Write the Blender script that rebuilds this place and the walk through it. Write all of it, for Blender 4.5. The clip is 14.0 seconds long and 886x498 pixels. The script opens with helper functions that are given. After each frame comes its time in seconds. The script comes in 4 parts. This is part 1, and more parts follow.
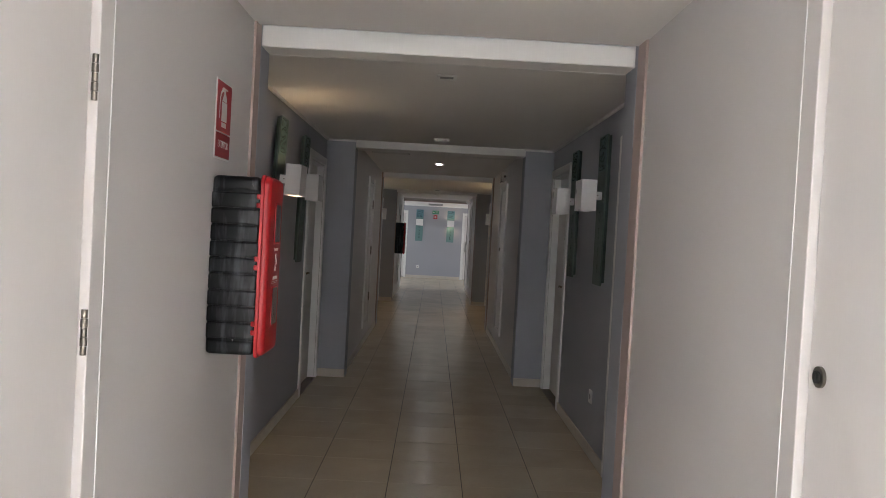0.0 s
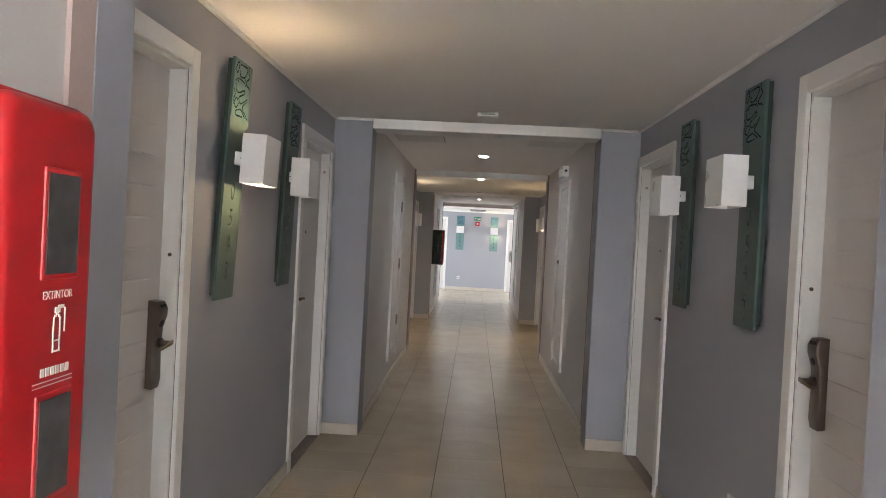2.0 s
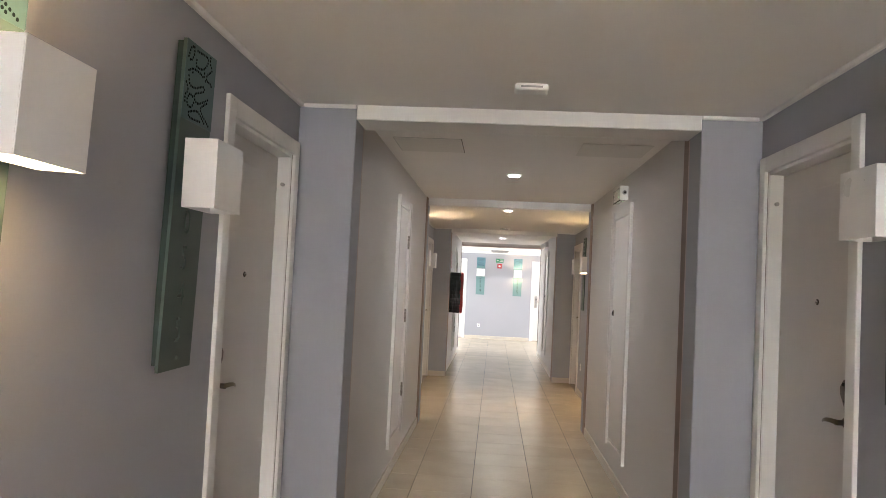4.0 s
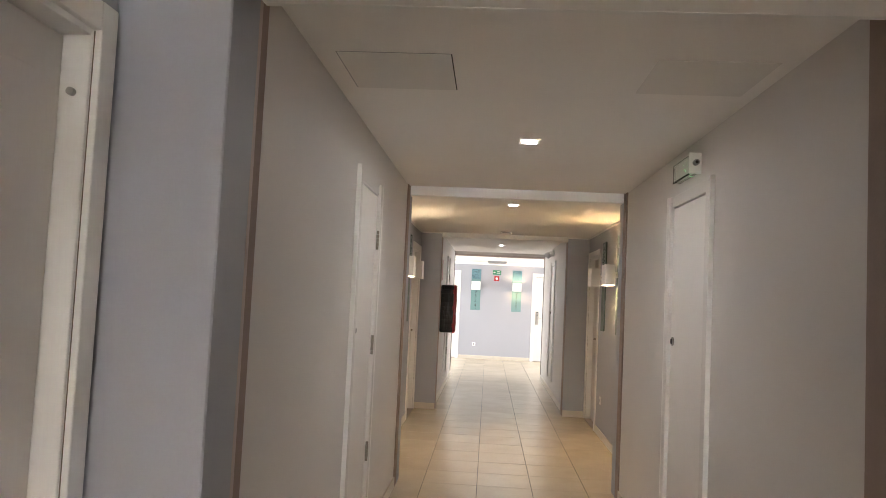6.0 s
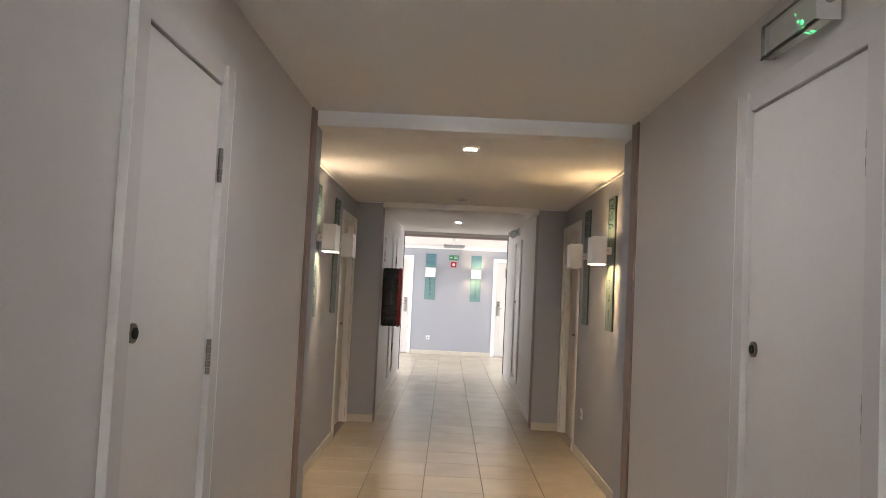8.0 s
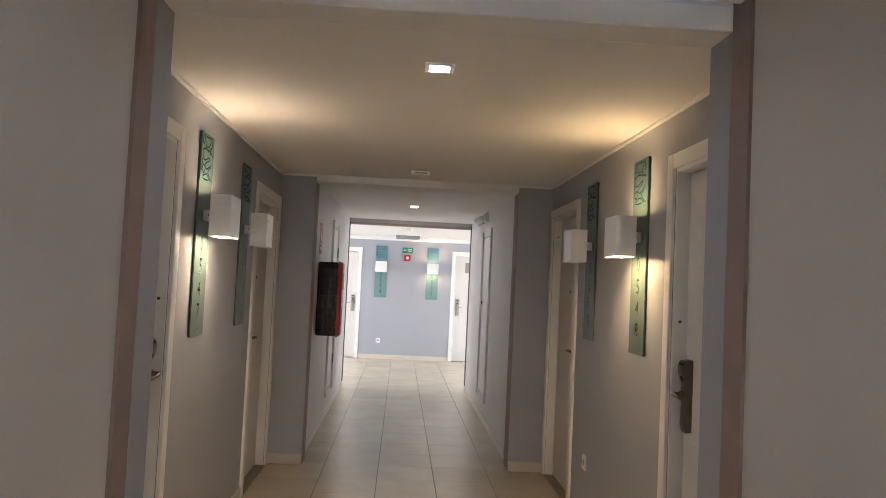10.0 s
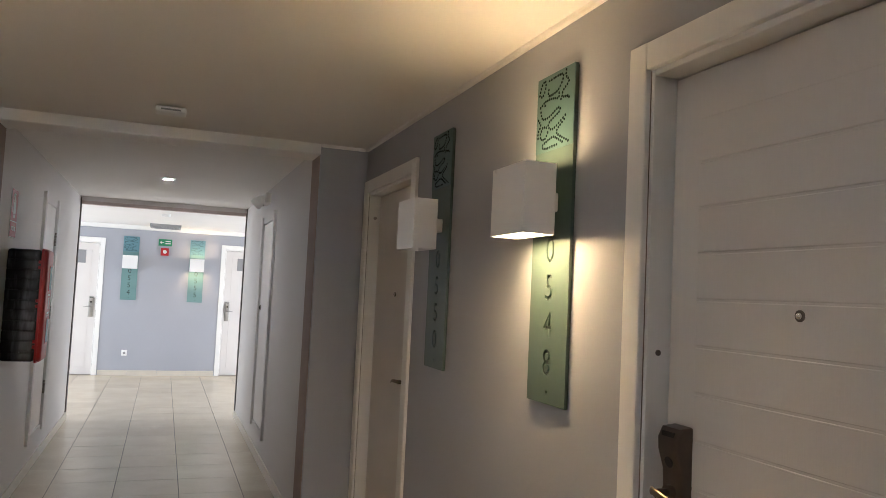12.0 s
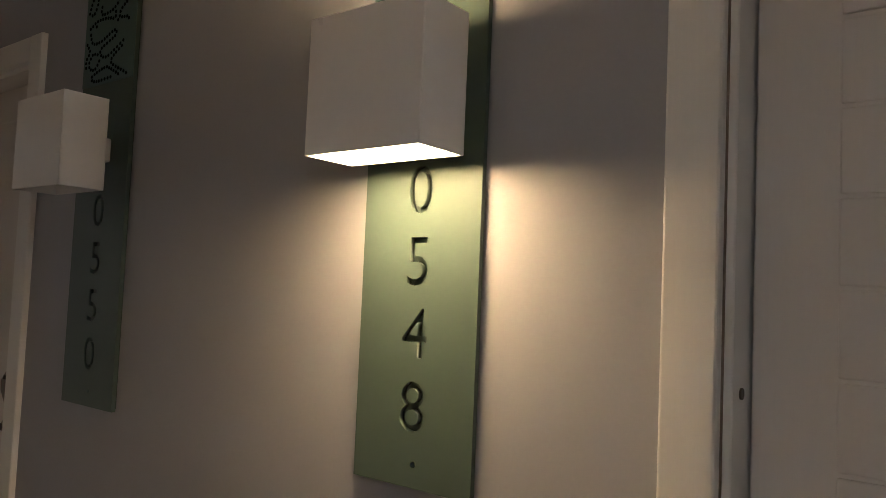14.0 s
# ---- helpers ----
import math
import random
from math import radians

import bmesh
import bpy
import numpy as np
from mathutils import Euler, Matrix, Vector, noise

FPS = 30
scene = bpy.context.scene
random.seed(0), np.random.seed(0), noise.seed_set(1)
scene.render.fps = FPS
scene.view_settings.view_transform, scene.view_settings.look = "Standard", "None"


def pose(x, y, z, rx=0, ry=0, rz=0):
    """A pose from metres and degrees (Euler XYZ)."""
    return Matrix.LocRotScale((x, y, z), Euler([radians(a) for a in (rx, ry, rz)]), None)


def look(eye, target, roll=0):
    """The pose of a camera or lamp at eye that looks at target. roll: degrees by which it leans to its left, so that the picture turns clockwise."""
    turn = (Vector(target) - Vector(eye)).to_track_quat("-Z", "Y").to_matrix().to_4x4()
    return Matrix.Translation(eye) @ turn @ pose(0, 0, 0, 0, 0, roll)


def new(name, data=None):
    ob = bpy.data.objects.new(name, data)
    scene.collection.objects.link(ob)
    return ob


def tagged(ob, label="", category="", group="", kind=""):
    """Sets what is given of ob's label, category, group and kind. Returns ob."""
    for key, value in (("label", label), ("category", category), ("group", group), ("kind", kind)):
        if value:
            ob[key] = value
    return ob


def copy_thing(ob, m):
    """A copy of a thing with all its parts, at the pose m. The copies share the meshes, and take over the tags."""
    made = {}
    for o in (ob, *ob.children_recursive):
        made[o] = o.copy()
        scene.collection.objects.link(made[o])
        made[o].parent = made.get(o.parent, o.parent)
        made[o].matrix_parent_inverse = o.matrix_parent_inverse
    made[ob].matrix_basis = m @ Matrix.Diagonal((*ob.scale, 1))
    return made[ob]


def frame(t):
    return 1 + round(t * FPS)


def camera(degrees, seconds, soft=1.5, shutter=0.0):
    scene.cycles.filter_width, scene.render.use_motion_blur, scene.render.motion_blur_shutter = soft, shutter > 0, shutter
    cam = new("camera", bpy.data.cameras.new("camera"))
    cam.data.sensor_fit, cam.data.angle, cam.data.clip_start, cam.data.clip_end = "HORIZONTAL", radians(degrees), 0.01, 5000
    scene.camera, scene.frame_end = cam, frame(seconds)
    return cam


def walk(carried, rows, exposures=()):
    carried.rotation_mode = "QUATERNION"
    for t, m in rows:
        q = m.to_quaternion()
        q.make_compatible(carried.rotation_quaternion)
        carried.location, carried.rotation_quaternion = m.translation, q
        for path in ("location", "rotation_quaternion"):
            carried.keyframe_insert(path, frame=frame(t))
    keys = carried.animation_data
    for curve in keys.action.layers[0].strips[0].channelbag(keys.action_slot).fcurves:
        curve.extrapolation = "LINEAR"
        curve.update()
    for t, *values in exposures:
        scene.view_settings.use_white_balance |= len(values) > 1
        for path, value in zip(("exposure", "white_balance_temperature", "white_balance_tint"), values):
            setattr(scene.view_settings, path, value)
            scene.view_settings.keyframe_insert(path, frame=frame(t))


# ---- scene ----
cam = camera(61.3, 14.0, soft=0.4)
PATH = [
    (0, (-0.026, -1.059, 1.45), (0.001, 0.941, 1.407), 3.1),
    (0.5, (-0.027, -0.596, 1.445), (-0.042, 1.403, 1.407), 3.1),
    (1, (-0.041, -0.152, 1.455), (-0.086, 1.847, 1.421), 3.1),
    (1.5, (-0.01, 0.301, 1.454), (-0.075, 2.299, 1.428), 3.0),
    (2, (-0.039, 0.793, 1.459), (-0.124, 2.791, 1.431), 3.0),
    (2.5, (0.007, 1.244, 1.471), (-0.109, 3.24, 1.455), 3.0),
    (2.7, (-0.004, 1.436, 1.488), (-0.13, 3.432, 1.485), 3.1),
    (4.8, (-0.149, 3.358, 1.423), (-0.293, 5.35, 1.536), 2.7),
    (5, (-0.138, 3.55, 1.413), (-0.281, 5.542, 1.527), 2.8),
    (5.5, (-0.148, 4.007, 1.432), (-0.288, 5.999, 1.549), 2.8),
    (6, (-0.187, 4.483, 1.47), (-0.313, 6.475, 1.594), 2.7),
    (6.5, (-0.117, 4.955, 1.425), (-0.221, 6.948, 1.555), 2.7),
    (7, (-0.127, 5.392, 1.418), (-0.212, 7.387, 1.535), 2.7),
    (7.5, (-0.122, 5.881, 1.384), (-0.167, 7.877, 1.499), 2.7),
    (7.7, (-0.102, 6.1, 1.395), (-0.134, 8.097, 1.506), 2.7),
    (9.8, (-0.108, 8.049, 1.479), (-0.026, 10.046, 1.57), 2.8),
    (10, (-0.109, 8.223, 1.467), (0.0, 10.217, 1.561), 2.7),
    (10.5, (-0.073, 8.706, 1.469), (0.118, 10.694, 1.574), 2.8),
    (11, (-0.092, 9.141, 1.47), (0.234, 11.111, 1.585), 2.8),
    (11.5, (-0.051, 9.559, 1.447), (0.462, 11.488, 1.567), 2.4),
    (12, (0.023, 9.981, 1.463), (0.715, 11.853, 1.586), 2.7),
    (12.5, (0.026, 10.331, 1.469), (0.962, 12.093, 1.604), 2.6),
    (13, (0.124, 10.712, 1.441), (1.305, 12.319, 1.588), 2.4),
    (13.5, (0.196, 11.007, 1.455), (1.582, 12.443, 1.588), 2.4),
    (14, (0.207, 11.216, 1.456), (1.787, 12.438, 1.57), 2.4),
]
EXPOSURES = [(0.0, -0.05, 6200, 9.5), (0.5, 0.42, 6200, 9), (1.0, 0.63, 6200, 9), (1.5, 0.87, 6200, 9), (2.0, 1.27, 6200, 9.5), (2.7, 1.66, 6350, 10), (5.0, 1.92, 6600, 10), (6.0, 1.95, 6800, 10.5), (6.5, 1.88, 6850, 10.5), (7.5, 1.68, 6600, 10.5),
             (10.0, 1.4, 6300, 10.5), (11.0, 1.33, 6200, 9.5), (12.0, 1.32, 6050, 9), (12.5, 1.25, 6100, 9.5), (13.0, 1.1, 6200, 10), (13.5, 1.02, 6150, 10), (14.0, 0.65, 6250, 11)]
walk(cam, [(t, look(eye, target, roll)) for t, eye, target, roll in PATH], EXPOSURES)

# ---- plan (metres; the corridor runs along +y) ----
N, W, P, PN = 0.85, 1.10, 0.82, 0.838   # half widths: narrow stretch, wide bay, between the far and the near pillars of a bay
OUT = 1.36                          # outer face of the walls
ZN, ZW, ZB = 2.323, 2.298, 2.238     # ceilings: narrow, wide; underside of the beams
BAYS = ((2.31, 2.47, 6.18, 6.385), (10.36, 10.52, 14.24, 14.445))  # pillar, bay, pillar
A0, E1, F1 = -2.0, 18.66, 22.56     # unseen rear hall's edge, end of the last narrow stretch, end wall
HALL = 3.6                          # half length of the cross halls

# ---- light ----
world = bpy.data.worlds.new("sky")
scene.world = world
world.use_nodes = True
nt = world.node_tree
sky = nt.nodes.new("ShaderNodeTexSky")
sky.sky_type = 'NISHITA'
sky.sun_disc = False
sky.sun_elevation, sky.sun_rotation = radians(48), radians(70)
nt.links.new(sky.outputs[0], nt.nodes["Background"].inputs[0])
nt.nodes["Background"].inputs[1].default_value = 0.1


def window_light(x, y0, y1, z0, z1, watts, colour):
    """Area lamp for the sky light of one unseen window of a cross hall."""
    d = bpy.data.lights.new("window_light", 'AREA')
    d.shape, d.size, d.size_y = 'RECTANGLE', abs(y1 - y0), z1 - z0
    d.energy, d.color = watts, colour
    ob = new("window_light", d)
    ym, zm = (y0 + y1) / 2, (z0 + z1) / 2
    ob.matrix_world = look((x, ym, zm), (0, ym, zm))


LAMP_WARM, LAMP_UP, LAMP_DIM, LAMP_COOL, LAMP_WEAK = 46.0, 17.0, 13.0, 140.0, 70.0
DAY, DAY2 = (0.925, 0.955, 1.0), (0.85, 0.915, 1.0)
window_light(-HALL + 0.03, 19.3, 22.1, 0.12, 2.15, 43, DAY)
window_light(HALL - 0.03, 19.3, 22.1, 0.12, 2.15, 37, DAY)
# rear hall's windows are unseen, added to light the corridor from behind
window_light(-HALL + 0.03, -5.2, -2.6, 0.12, 2.15, 780, DAY2)
window_light(HALL - 0.03, -5.2, -2.6, 0.12, 2.15, 780, DAY2)


# ---- materials ----
def mat(name, colour, rough=0.6, vary=0.06, scale=3.0, grain=90.0, bump=0.05, metal=0.0, rough_vary=0.08, island=False, spec=0.5, dist=0.002, brush=0.0, chips=0.0):
    """Paint, plaster, metal or ceramic: two scales of colour change, uneven gloss, fine relief."""
    m = bpy.data.materials.new(name)
    m.use_nodes = True
    n, l = m.node_tree.nodes, m.node_tree.links
    b = n["Principled BSDF"]
    tc = n.new("ShaderNodeNewGeometry")
    big, fine = n.new("ShaderNodeTexNoise"), n.new("ShaderNodeTexNoise")
    big.inputs["Scale"].default_value, big.inputs["Detail"].default_value = scale, 5
    fine.inputs["Scale"].default_value, fine.inputs["Detail"].default_value = grain, 3
    for q in (big, fine):
        l.new(tc.outputs["Position"], q.inputs["Vector"])
    if brush:       # brush strokes run upright
        mp = n.new("ShaderNodeMapping")
        mp.inputs["Scale"].default_value = (1, 1, brush)
        l.new(tc.outputs["Position"], mp.inputs["Vector"]), l.new(mp.outputs[0], fine.inputs["Vector"])
    add = n.new("ShaderNodeMath")
    add.operation = 'MULTIPLY_ADD'
    l.new(fine.outputs["Fac"], add.inputs[0])
    add.inputs[1].default_value = 0.35
    l.new(big.outputs["Fac"], add.inputs[2])
    ramp = n.new("ShaderNodeMapRange")
    ramp.inputs["From Min"].default_value, ramp.inputs["From Max"].default_value = 0.3, 1.05
    ramp.inputs["To Min"].default_value, ramp.inputs["To Max"].default_value = 1 - vary, 1 + vary
    l.new(add.outputs[0], ramp.inputs["Value"])
    last = ramp.outputs[0]
    if island:
        info = n.new("ShaderNodeObjectInfo")
        r2 = n.new("ShaderNodeMapRange")
        r2.inputs["To Min"].default_value, r2.inputs["To Max"].default_value = 0.95, 1.05
        l.new(info.outputs["Random"], r2.inputs["Value"])
        mul = n.new("ShaderNodeMath")
        mul.operation = 'MULTIPLY'
        l.new(last, mul.inputs[0]), l.new(r2.outputs[0], mul.inputs[1])
        last = mul.outputs[0]
    mix = n.new("ShaderNodeVectorMath")
    mix.operation = 'SCALE'
    mix.inputs[0].default_value = colour
    l.new(last, mix.inputs["Scale"])
    l.new(mix.outputs[0], b.inputs["Base Color"])
    if chips:       # small worn spots that show what lies under the paint
        cn, cr, cm = n.new("ShaderNodeTexNoise"), n.new("ShaderNodeMapRange"), n.new("ShaderNodeMixRGB")
        cn.inputs["Scale"].default_value, cn.inputs["Detail"].default_value = 38, 4
        l.new(tc.outputs["Position"], cn.inputs["Vector"])
        cr.inputs["From Min"].default_value, cr.inputs["From Max"].default_value = 0.70 - chips, 0.74 - chips
        l.new(cn.outputs["Fac"], cr.inputs["Value"]), l.new(cr.outputs[0], cm.inputs["Fac"])
        l.new(mix.outputs[0], cm.inputs["Color1"])
        cm.inputs["Color2"].default_value = (colour[0] * 0.55, colour[1] * 0.5, colour[2] * 0.45, 1)
        l.new(cm.outputs[0], b.inputs["Base Color"])
    rr = n.new("ShaderNodeMapRange")
    rr.inputs["To Min"].default_value, rr.inputs["To Max"].default_value = max(0.02, rough - rough_vary), min(1, rough + rough_vary)
    l.new(big.outputs["Fac"], rr.inputs["Value"])
    l.new(rr.outputs[0], b.inputs["Roughness"])
    b.inputs["Metallic"].default_value = metal
    b.inputs["Specular IOR Level"].default_value = spec
    if not bump:
        return m
    bp = n.new("ShaderNodeBump")
    bp.inputs["Strength"].default_value, bp.inputs["Distance"].default_value = bump * 4, dist
    l.new(add.outputs[0], bp.inputs["Height"])
    l.new(bp.outputs[0], b.inputs["Normal"])
    return m


def glow(name, colour, strength):
    m = bpy.data.materials.new(name)
    m.use_nodes = True
    b = m.node_tree.nodes["Principled BSDF"]
    b.inputs["Base Color"].default_value = (0.8, 0.8, 0.8, 1)
    b.inputs["Emission Color"].default_value = (*colour, 1)
    b.inputs["Emission Strength"].default_value = strength
    return m


def glass(name, colour, rough=0.02):
    m = bpy.data.materials.new(name)
    m.use_nodes = True
    b = m.node_tree.nodes["Principled BSDF"]
    b.inputs["Base Color"].default_value = (*colour, 1)
    b.inputs["Transmission Weight"].default_value, b.inputs["Roughness"].default_value, b.inputs["IOR"].default_value = 1.0, rough, 1.46
    return m


CREAM = mat("cream_wall_paint", (0.665, 0.632, 0.612), 0.55, 0.05, 1.2, 140, 0.05)
GREY = mat("blue_grey_wall_paint", (0.375, 0.386, 0.428), 0.55, 0.06, 1.2, 140, 0.05)
CEIL = mat("white_ceiling_paint", (0.86, 0.835, 0.815), 0.8, 0.04, 0.9, 120, 0.03)
CRACK = mat("worn_paint_joint", (0.22, 0.18, 0.15), 0.8, 0.75, 11, 60, 0.2)
WHITE = mat("white_gloss_trim", (0.83, 0.82, 0.80), 0.42, 0.05, 4, 220, 0.10, brush=0.04)
DOOR = mat("off_white_door_paint", (0.73, 0.695, 0.67), 0.44, 0.05, 3, 200, 0.06, brush=0.08)
DKBROWN = mat("dark_brown_trim", (0.085, 0.068, 0.060), 0.6, 0.2, 7, 90, 0.1)
BROWN = mat("mauve_brown_joint", (0.31, 0.232, 0.20), 0.7, 0.14, 7, 90, 0.1)
PINK = mat("pale_pink_joint", (0.50, 0.39, 0.355), 0.65, 0.10, 7, 90, 0.08)
BEAD = mat("pale_pink_bead", (0.52, 0.43, 0.40), 0.5, 0.12, 9, 90, 0.05)
TILE = mat("cream_floor_tile", (0.52, 0.44, 0.325), 0.25, 0.11, 3.5, 45, 0, island=True, rough_vary=0.025, spec=0.6)
GROUT = mat("dark_grout", (0.10, 0.085, 0.07), 0.9, 0.2, 9, 200, 0.1)
SKIRT = mat("cream_skirting_tile", (0.60, 0.55, 0.47), 0.38, 0.08, 6, 60, 0.02)
PLATE = mat("frosted_green_acrylic", (0.080, 0.118, 0.102), 0.46, 0.06, 7, 120, 0.03, spec=0.35)
PLATEBACK = mat("dark_green_backing", (0.014, 0.034, 0.028), 0.5, 0.1, 9, 80, 0.03)
# plate green darkened for the shade inside the cut digits
PLATEIN = mat("recess_shade_green_acrylic", (0.024, 0.042, 0.036), 0.45, 0.08, 9, 80, 0.03)
# plate and tile colours lightened for the hall's bright light and gloss
HALLPLATE = mat("hall_lit_teal_acrylic", (0.15, 0.27, 0.27), 0.4, 0.06, 7, 120, 0.03)
HALLTILE = mat("hall_lit_motif_tile", (0.12, 0.25, 0.30), 0.4, 0.06, 7, 120, 0.03)
MOTILE = mat("teal_motif_tile", (0.080, 0.142, 0.142), 0.46, 0.06, 7, 120, 0.03, spec=0.35)
# near black for the shade inside the motif's drilled holes
DOTS = mat("hole_shade_black_green", (0.004, 0.009, 0.009), 0.9, 0.1, 9, 80, 0.02, spec=0.1)
LIDGREY = mat("off_white_hatch_paint", (0.73, 0.71, 0.685), 0.6, 0.04, 2, 120, 0.03)
SHADE = mat("white_lamp_shade", (0.84, 0.83, 0.83), 0.30, 0.03, 8, 160, 0.02)
BRONZE = mat("dark_bronze_metal", (0.15, 0.118, 0.098), 0.33, 0.15, 18, 120, 0.03, metal=0.85)
# lever bronze, yellowed for the golden glint of the lamps
LITBRONZE = mat("worn_lamplit_bronze", (0.19, 0.148, 0.10), 0.30, 0.2, 25, 150, 0.03, metal=1.0)
STEEL = mat("brushed_steel", (0.45, 0.44, 0.42), 0.38, 0.12, 30, 200, 0.03, metal=1.0)
CHROME = mat("polished_chrome", (0.62, 0.61, 0.60), 0.10, 0.05, 30, 200, 0, metal=1.0, rough_vary=0.03)
HINGE = mat("worn_hinge_metal", (0.22, 0.20, 0.17), 0.42, 0.25, 30, 120, 0.05, metal=0.9)
BLACK = mat("black_rubbed_plastic", (0.0045, 0.005, 0.006), 0.36, 0.4, 14, 60, 0.12, rough_vary=0.05, spec=0.3)


def add_drips(m, pale, scuff):
    """Soft pale drip marks and a few small white scuffs over a plain material."""
    n, l = m.node_tree.nodes, m.node_tree.links
    b = n["Principled BSDF"]
    last = b.inputs["Base Color"].links[0].from_socket
    tc = n.new("ShaderNodeTexCoord")
    for scale, detail, lo, hi, colour in (((40, 40, 7), 8, 0.46, 0.78, pale), ((36, 36, 50), 4, 0.715, 0.76, scuff)):
        mp, no, rp, mx = (n.new("ShaderNode" + k) for k in ("Mapping", "TexNoise", "ValToRGB", "MixRGB"))
        mp.inputs["Scale"].default_value = scale
        no.inputs["Scale"].default_value, no.inputs["Detail"].default_value = 1.0, detail
        l.new(tc.outputs["Object"], mp.inputs["Vector"]), l.new(mp.outputs[0], no.inputs["Vector"])
        rp.color_ramp.elements[0].position, rp.color_ramp.elements[1].position = lo, hi
        l.new(no.outputs["Fac"], rp.inputs["Fac"]), l.new(rp.outputs["Color"], mx.inputs["Fac"])
        l.new(last, mx.inputs["Color1"])
        mx.inputs["Color2"].default_value = (*colour, 1)
        last = mx.outputs["Color"]
    l.new(last, b.inputs["Base Color"])


add_drips(BLACK, (0.085, 0.09, 0.10), (0.35, 0.35, 0.36))
RED = mat("red_plastic", (0.44, 0.013, 0.018), 0.37, 0.05, 5, 120, 0.02)
REDSIGN = mat("red_sign_print", (0.36, 0.018, 0.03), 0.4, 0.05, 6, 120, 0.01)
SIGNWHITE = mat("white_sign_print", (0.72, 0.70, 0.68), 0.45, 0.03, 6, 120, 0.01)
GREENSIGN = mat("green_sign_print", (0.015, 0.22, 0.10), 0.4, 0.05, 6, 120, 0.01)
DARK = mat("dark_gap", (0.02, 0.018, 0.016), 0.8, 0.2, 10, 100, 0.05)
DARKGLASS = mat("smoky_window", (0.085, 0.082, 0.08), 0.12, 0.5, 12, 40, 0.02)
PLASTIC = mat("white_plastic", (0.82, 0.82, 0.81), 0.4, 0.03, 10, 100, 0.01)
GREYPL = mat("grey_plastic", (0.28, 0.28, 0.29), 0.4, 0.06, 10, 100, 0.02)
THRESH = mat("worn_threshold", (0.22, 0.175, 0.14), 0.5, 0.25, 12, 90, 0.08)
CLEAR = glass("clear_acrylic", (0.99, 0.99, 0.985), 0.0)
PANE = glass("window_glass", (0.98, 0.99, 1.0))
WARM = glow("golden_lamp_light", (1.0, 0.66, 0.32), LAMP_WARM)
UP = glow("golden_lamp_light_up", (1.0, 0.66, 0.32), LAMP_UP)
PALE = glow("creamy_lamp_light", (1.0, 0.74, 0.48), LAMP_WARM * 0.95)
PALEUP = glow("creamy_lamp_light_up", (1.0, 0.74, 0.48), LAMP_UP * 0.95)
DIM = glow("dim_warm_lamp_light", (1.0, 0.68, 0.37), LAMP_DIM)
COOL = glow("white_spot_light", (0.97, 0.98, 1.0), LAMP_COOL)
COOL2 = glow("weak_white_spot_light", (0.93, 0.97, 1.0), LAMP_WEAK)
LED = glow("green_led", (0.05, 1.0, 0.25), 0.9)


# ---- building helpers ----
def box(bm, x0, y0, z0, x1, y1, z1, bevel=0.0, seg=1):
    x0, x1 = min(x0, x1), max(x0, x1)
    y0, y1 = min(y0, y1), max(y0, y1)
    z0, z1 = min(z0, z1), max(z0, z1)
    v = [bm.verts.new((x, y, z)) for x in (x0, x1) for y in (y0, y1) for z in (z0, z1)]
    fs = [bm.faces.new([v[i] for i in q]) for q in ((0, 1, 3, 2), (4, 6, 7, 5), (0, 4, 5, 1), (2, 3, 7, 6), (0, 2, 6, 4), (1, 5, 7, 3))]
    if bevel:
        es = list({e for f in fs for e in f.edges})
        bmesh.ops.bevel(bm, geom=es, offset=bevel, segments=seg, profile=0.5, affect='EDGES')
    return bm


def cyl(bm, centre, axis, r, length, seg=16, r2=None):
    """A capped cylinder or cone along an axis, from its centre."""
    turn = Vector((0, 0, 1)).rotation_difference(Vector(axis)).to_matrix().to_4x4()
    bmesh.ops.create_cone(bm, cap_ends=True, segments=seg, radius1=r, radius2=r if r2 is None else r2, depth=length, matrix=Matrix.Translation(centre) @ turn)
    return bm


def B():
    return bmesh.new()


def finish(name, bm, material, smooth=False):
    me = bpy.data.meshes.new(name)
    bm.to_mesh(me)
    bm.free()
    for m in material if isinstance(material, (list, tuple)) else (material,):
        me.materials.append(m)
    if smooth:
        me.shade_smooth()
        me.set_sharp_from_angle(angle=radians(35))
    return me


def part(name, bm, material, parent, label="", smooth=False):
    ob = new(name, finish(name, bm, material, smooth))
    ob.parent = parent
    return tagged(ob, label)


def structure(name, bm, material, label, category):
    return tagged(new(name, finish(name, bm, material)), label, category, kind="structure")


def thing(name, label, category, group=""):
    return tagged(new(name), label, category, group)


def on_wall(side, y, face):
    """Pose on a side wall (side -1: x < 0): local +x points into the corridor, z = 0 at the floor."""
    return pose(side * face, y, 0, 0, 0, 0 if side < 0 else 180)


def outline(text, size, squeeze=0.8):
    """The mesh of a word in the built-in font, lying in the xy plane and centred."""
    c = bpy.data.curves.new("letters", 'FONT')
    c.body, c.size, c.align_x, c.align_y = text, size, 'CENTER', 'CENTER'
    c.resolution_u = 3
    return c


def word(name, text, size, depth, material, parent, m, squeeze=0.8):
    c = outline(text, size)
    c.extrude = depth
    c.materials.append(material)
    ob = new(name, c)
    ob.parent = parent
    ob.matrix_local = m @ Matrix.Diagonal((squeeze, 1, 1, 1))
    return ob


# a flat sign on a wall: text runs along local y, up is z, out is +x
FACE = Matrix(((0, 0, 1, 0), (1, 0, 0, 0), (0, 1, 0, 0), (0, 0, 0, 1)))

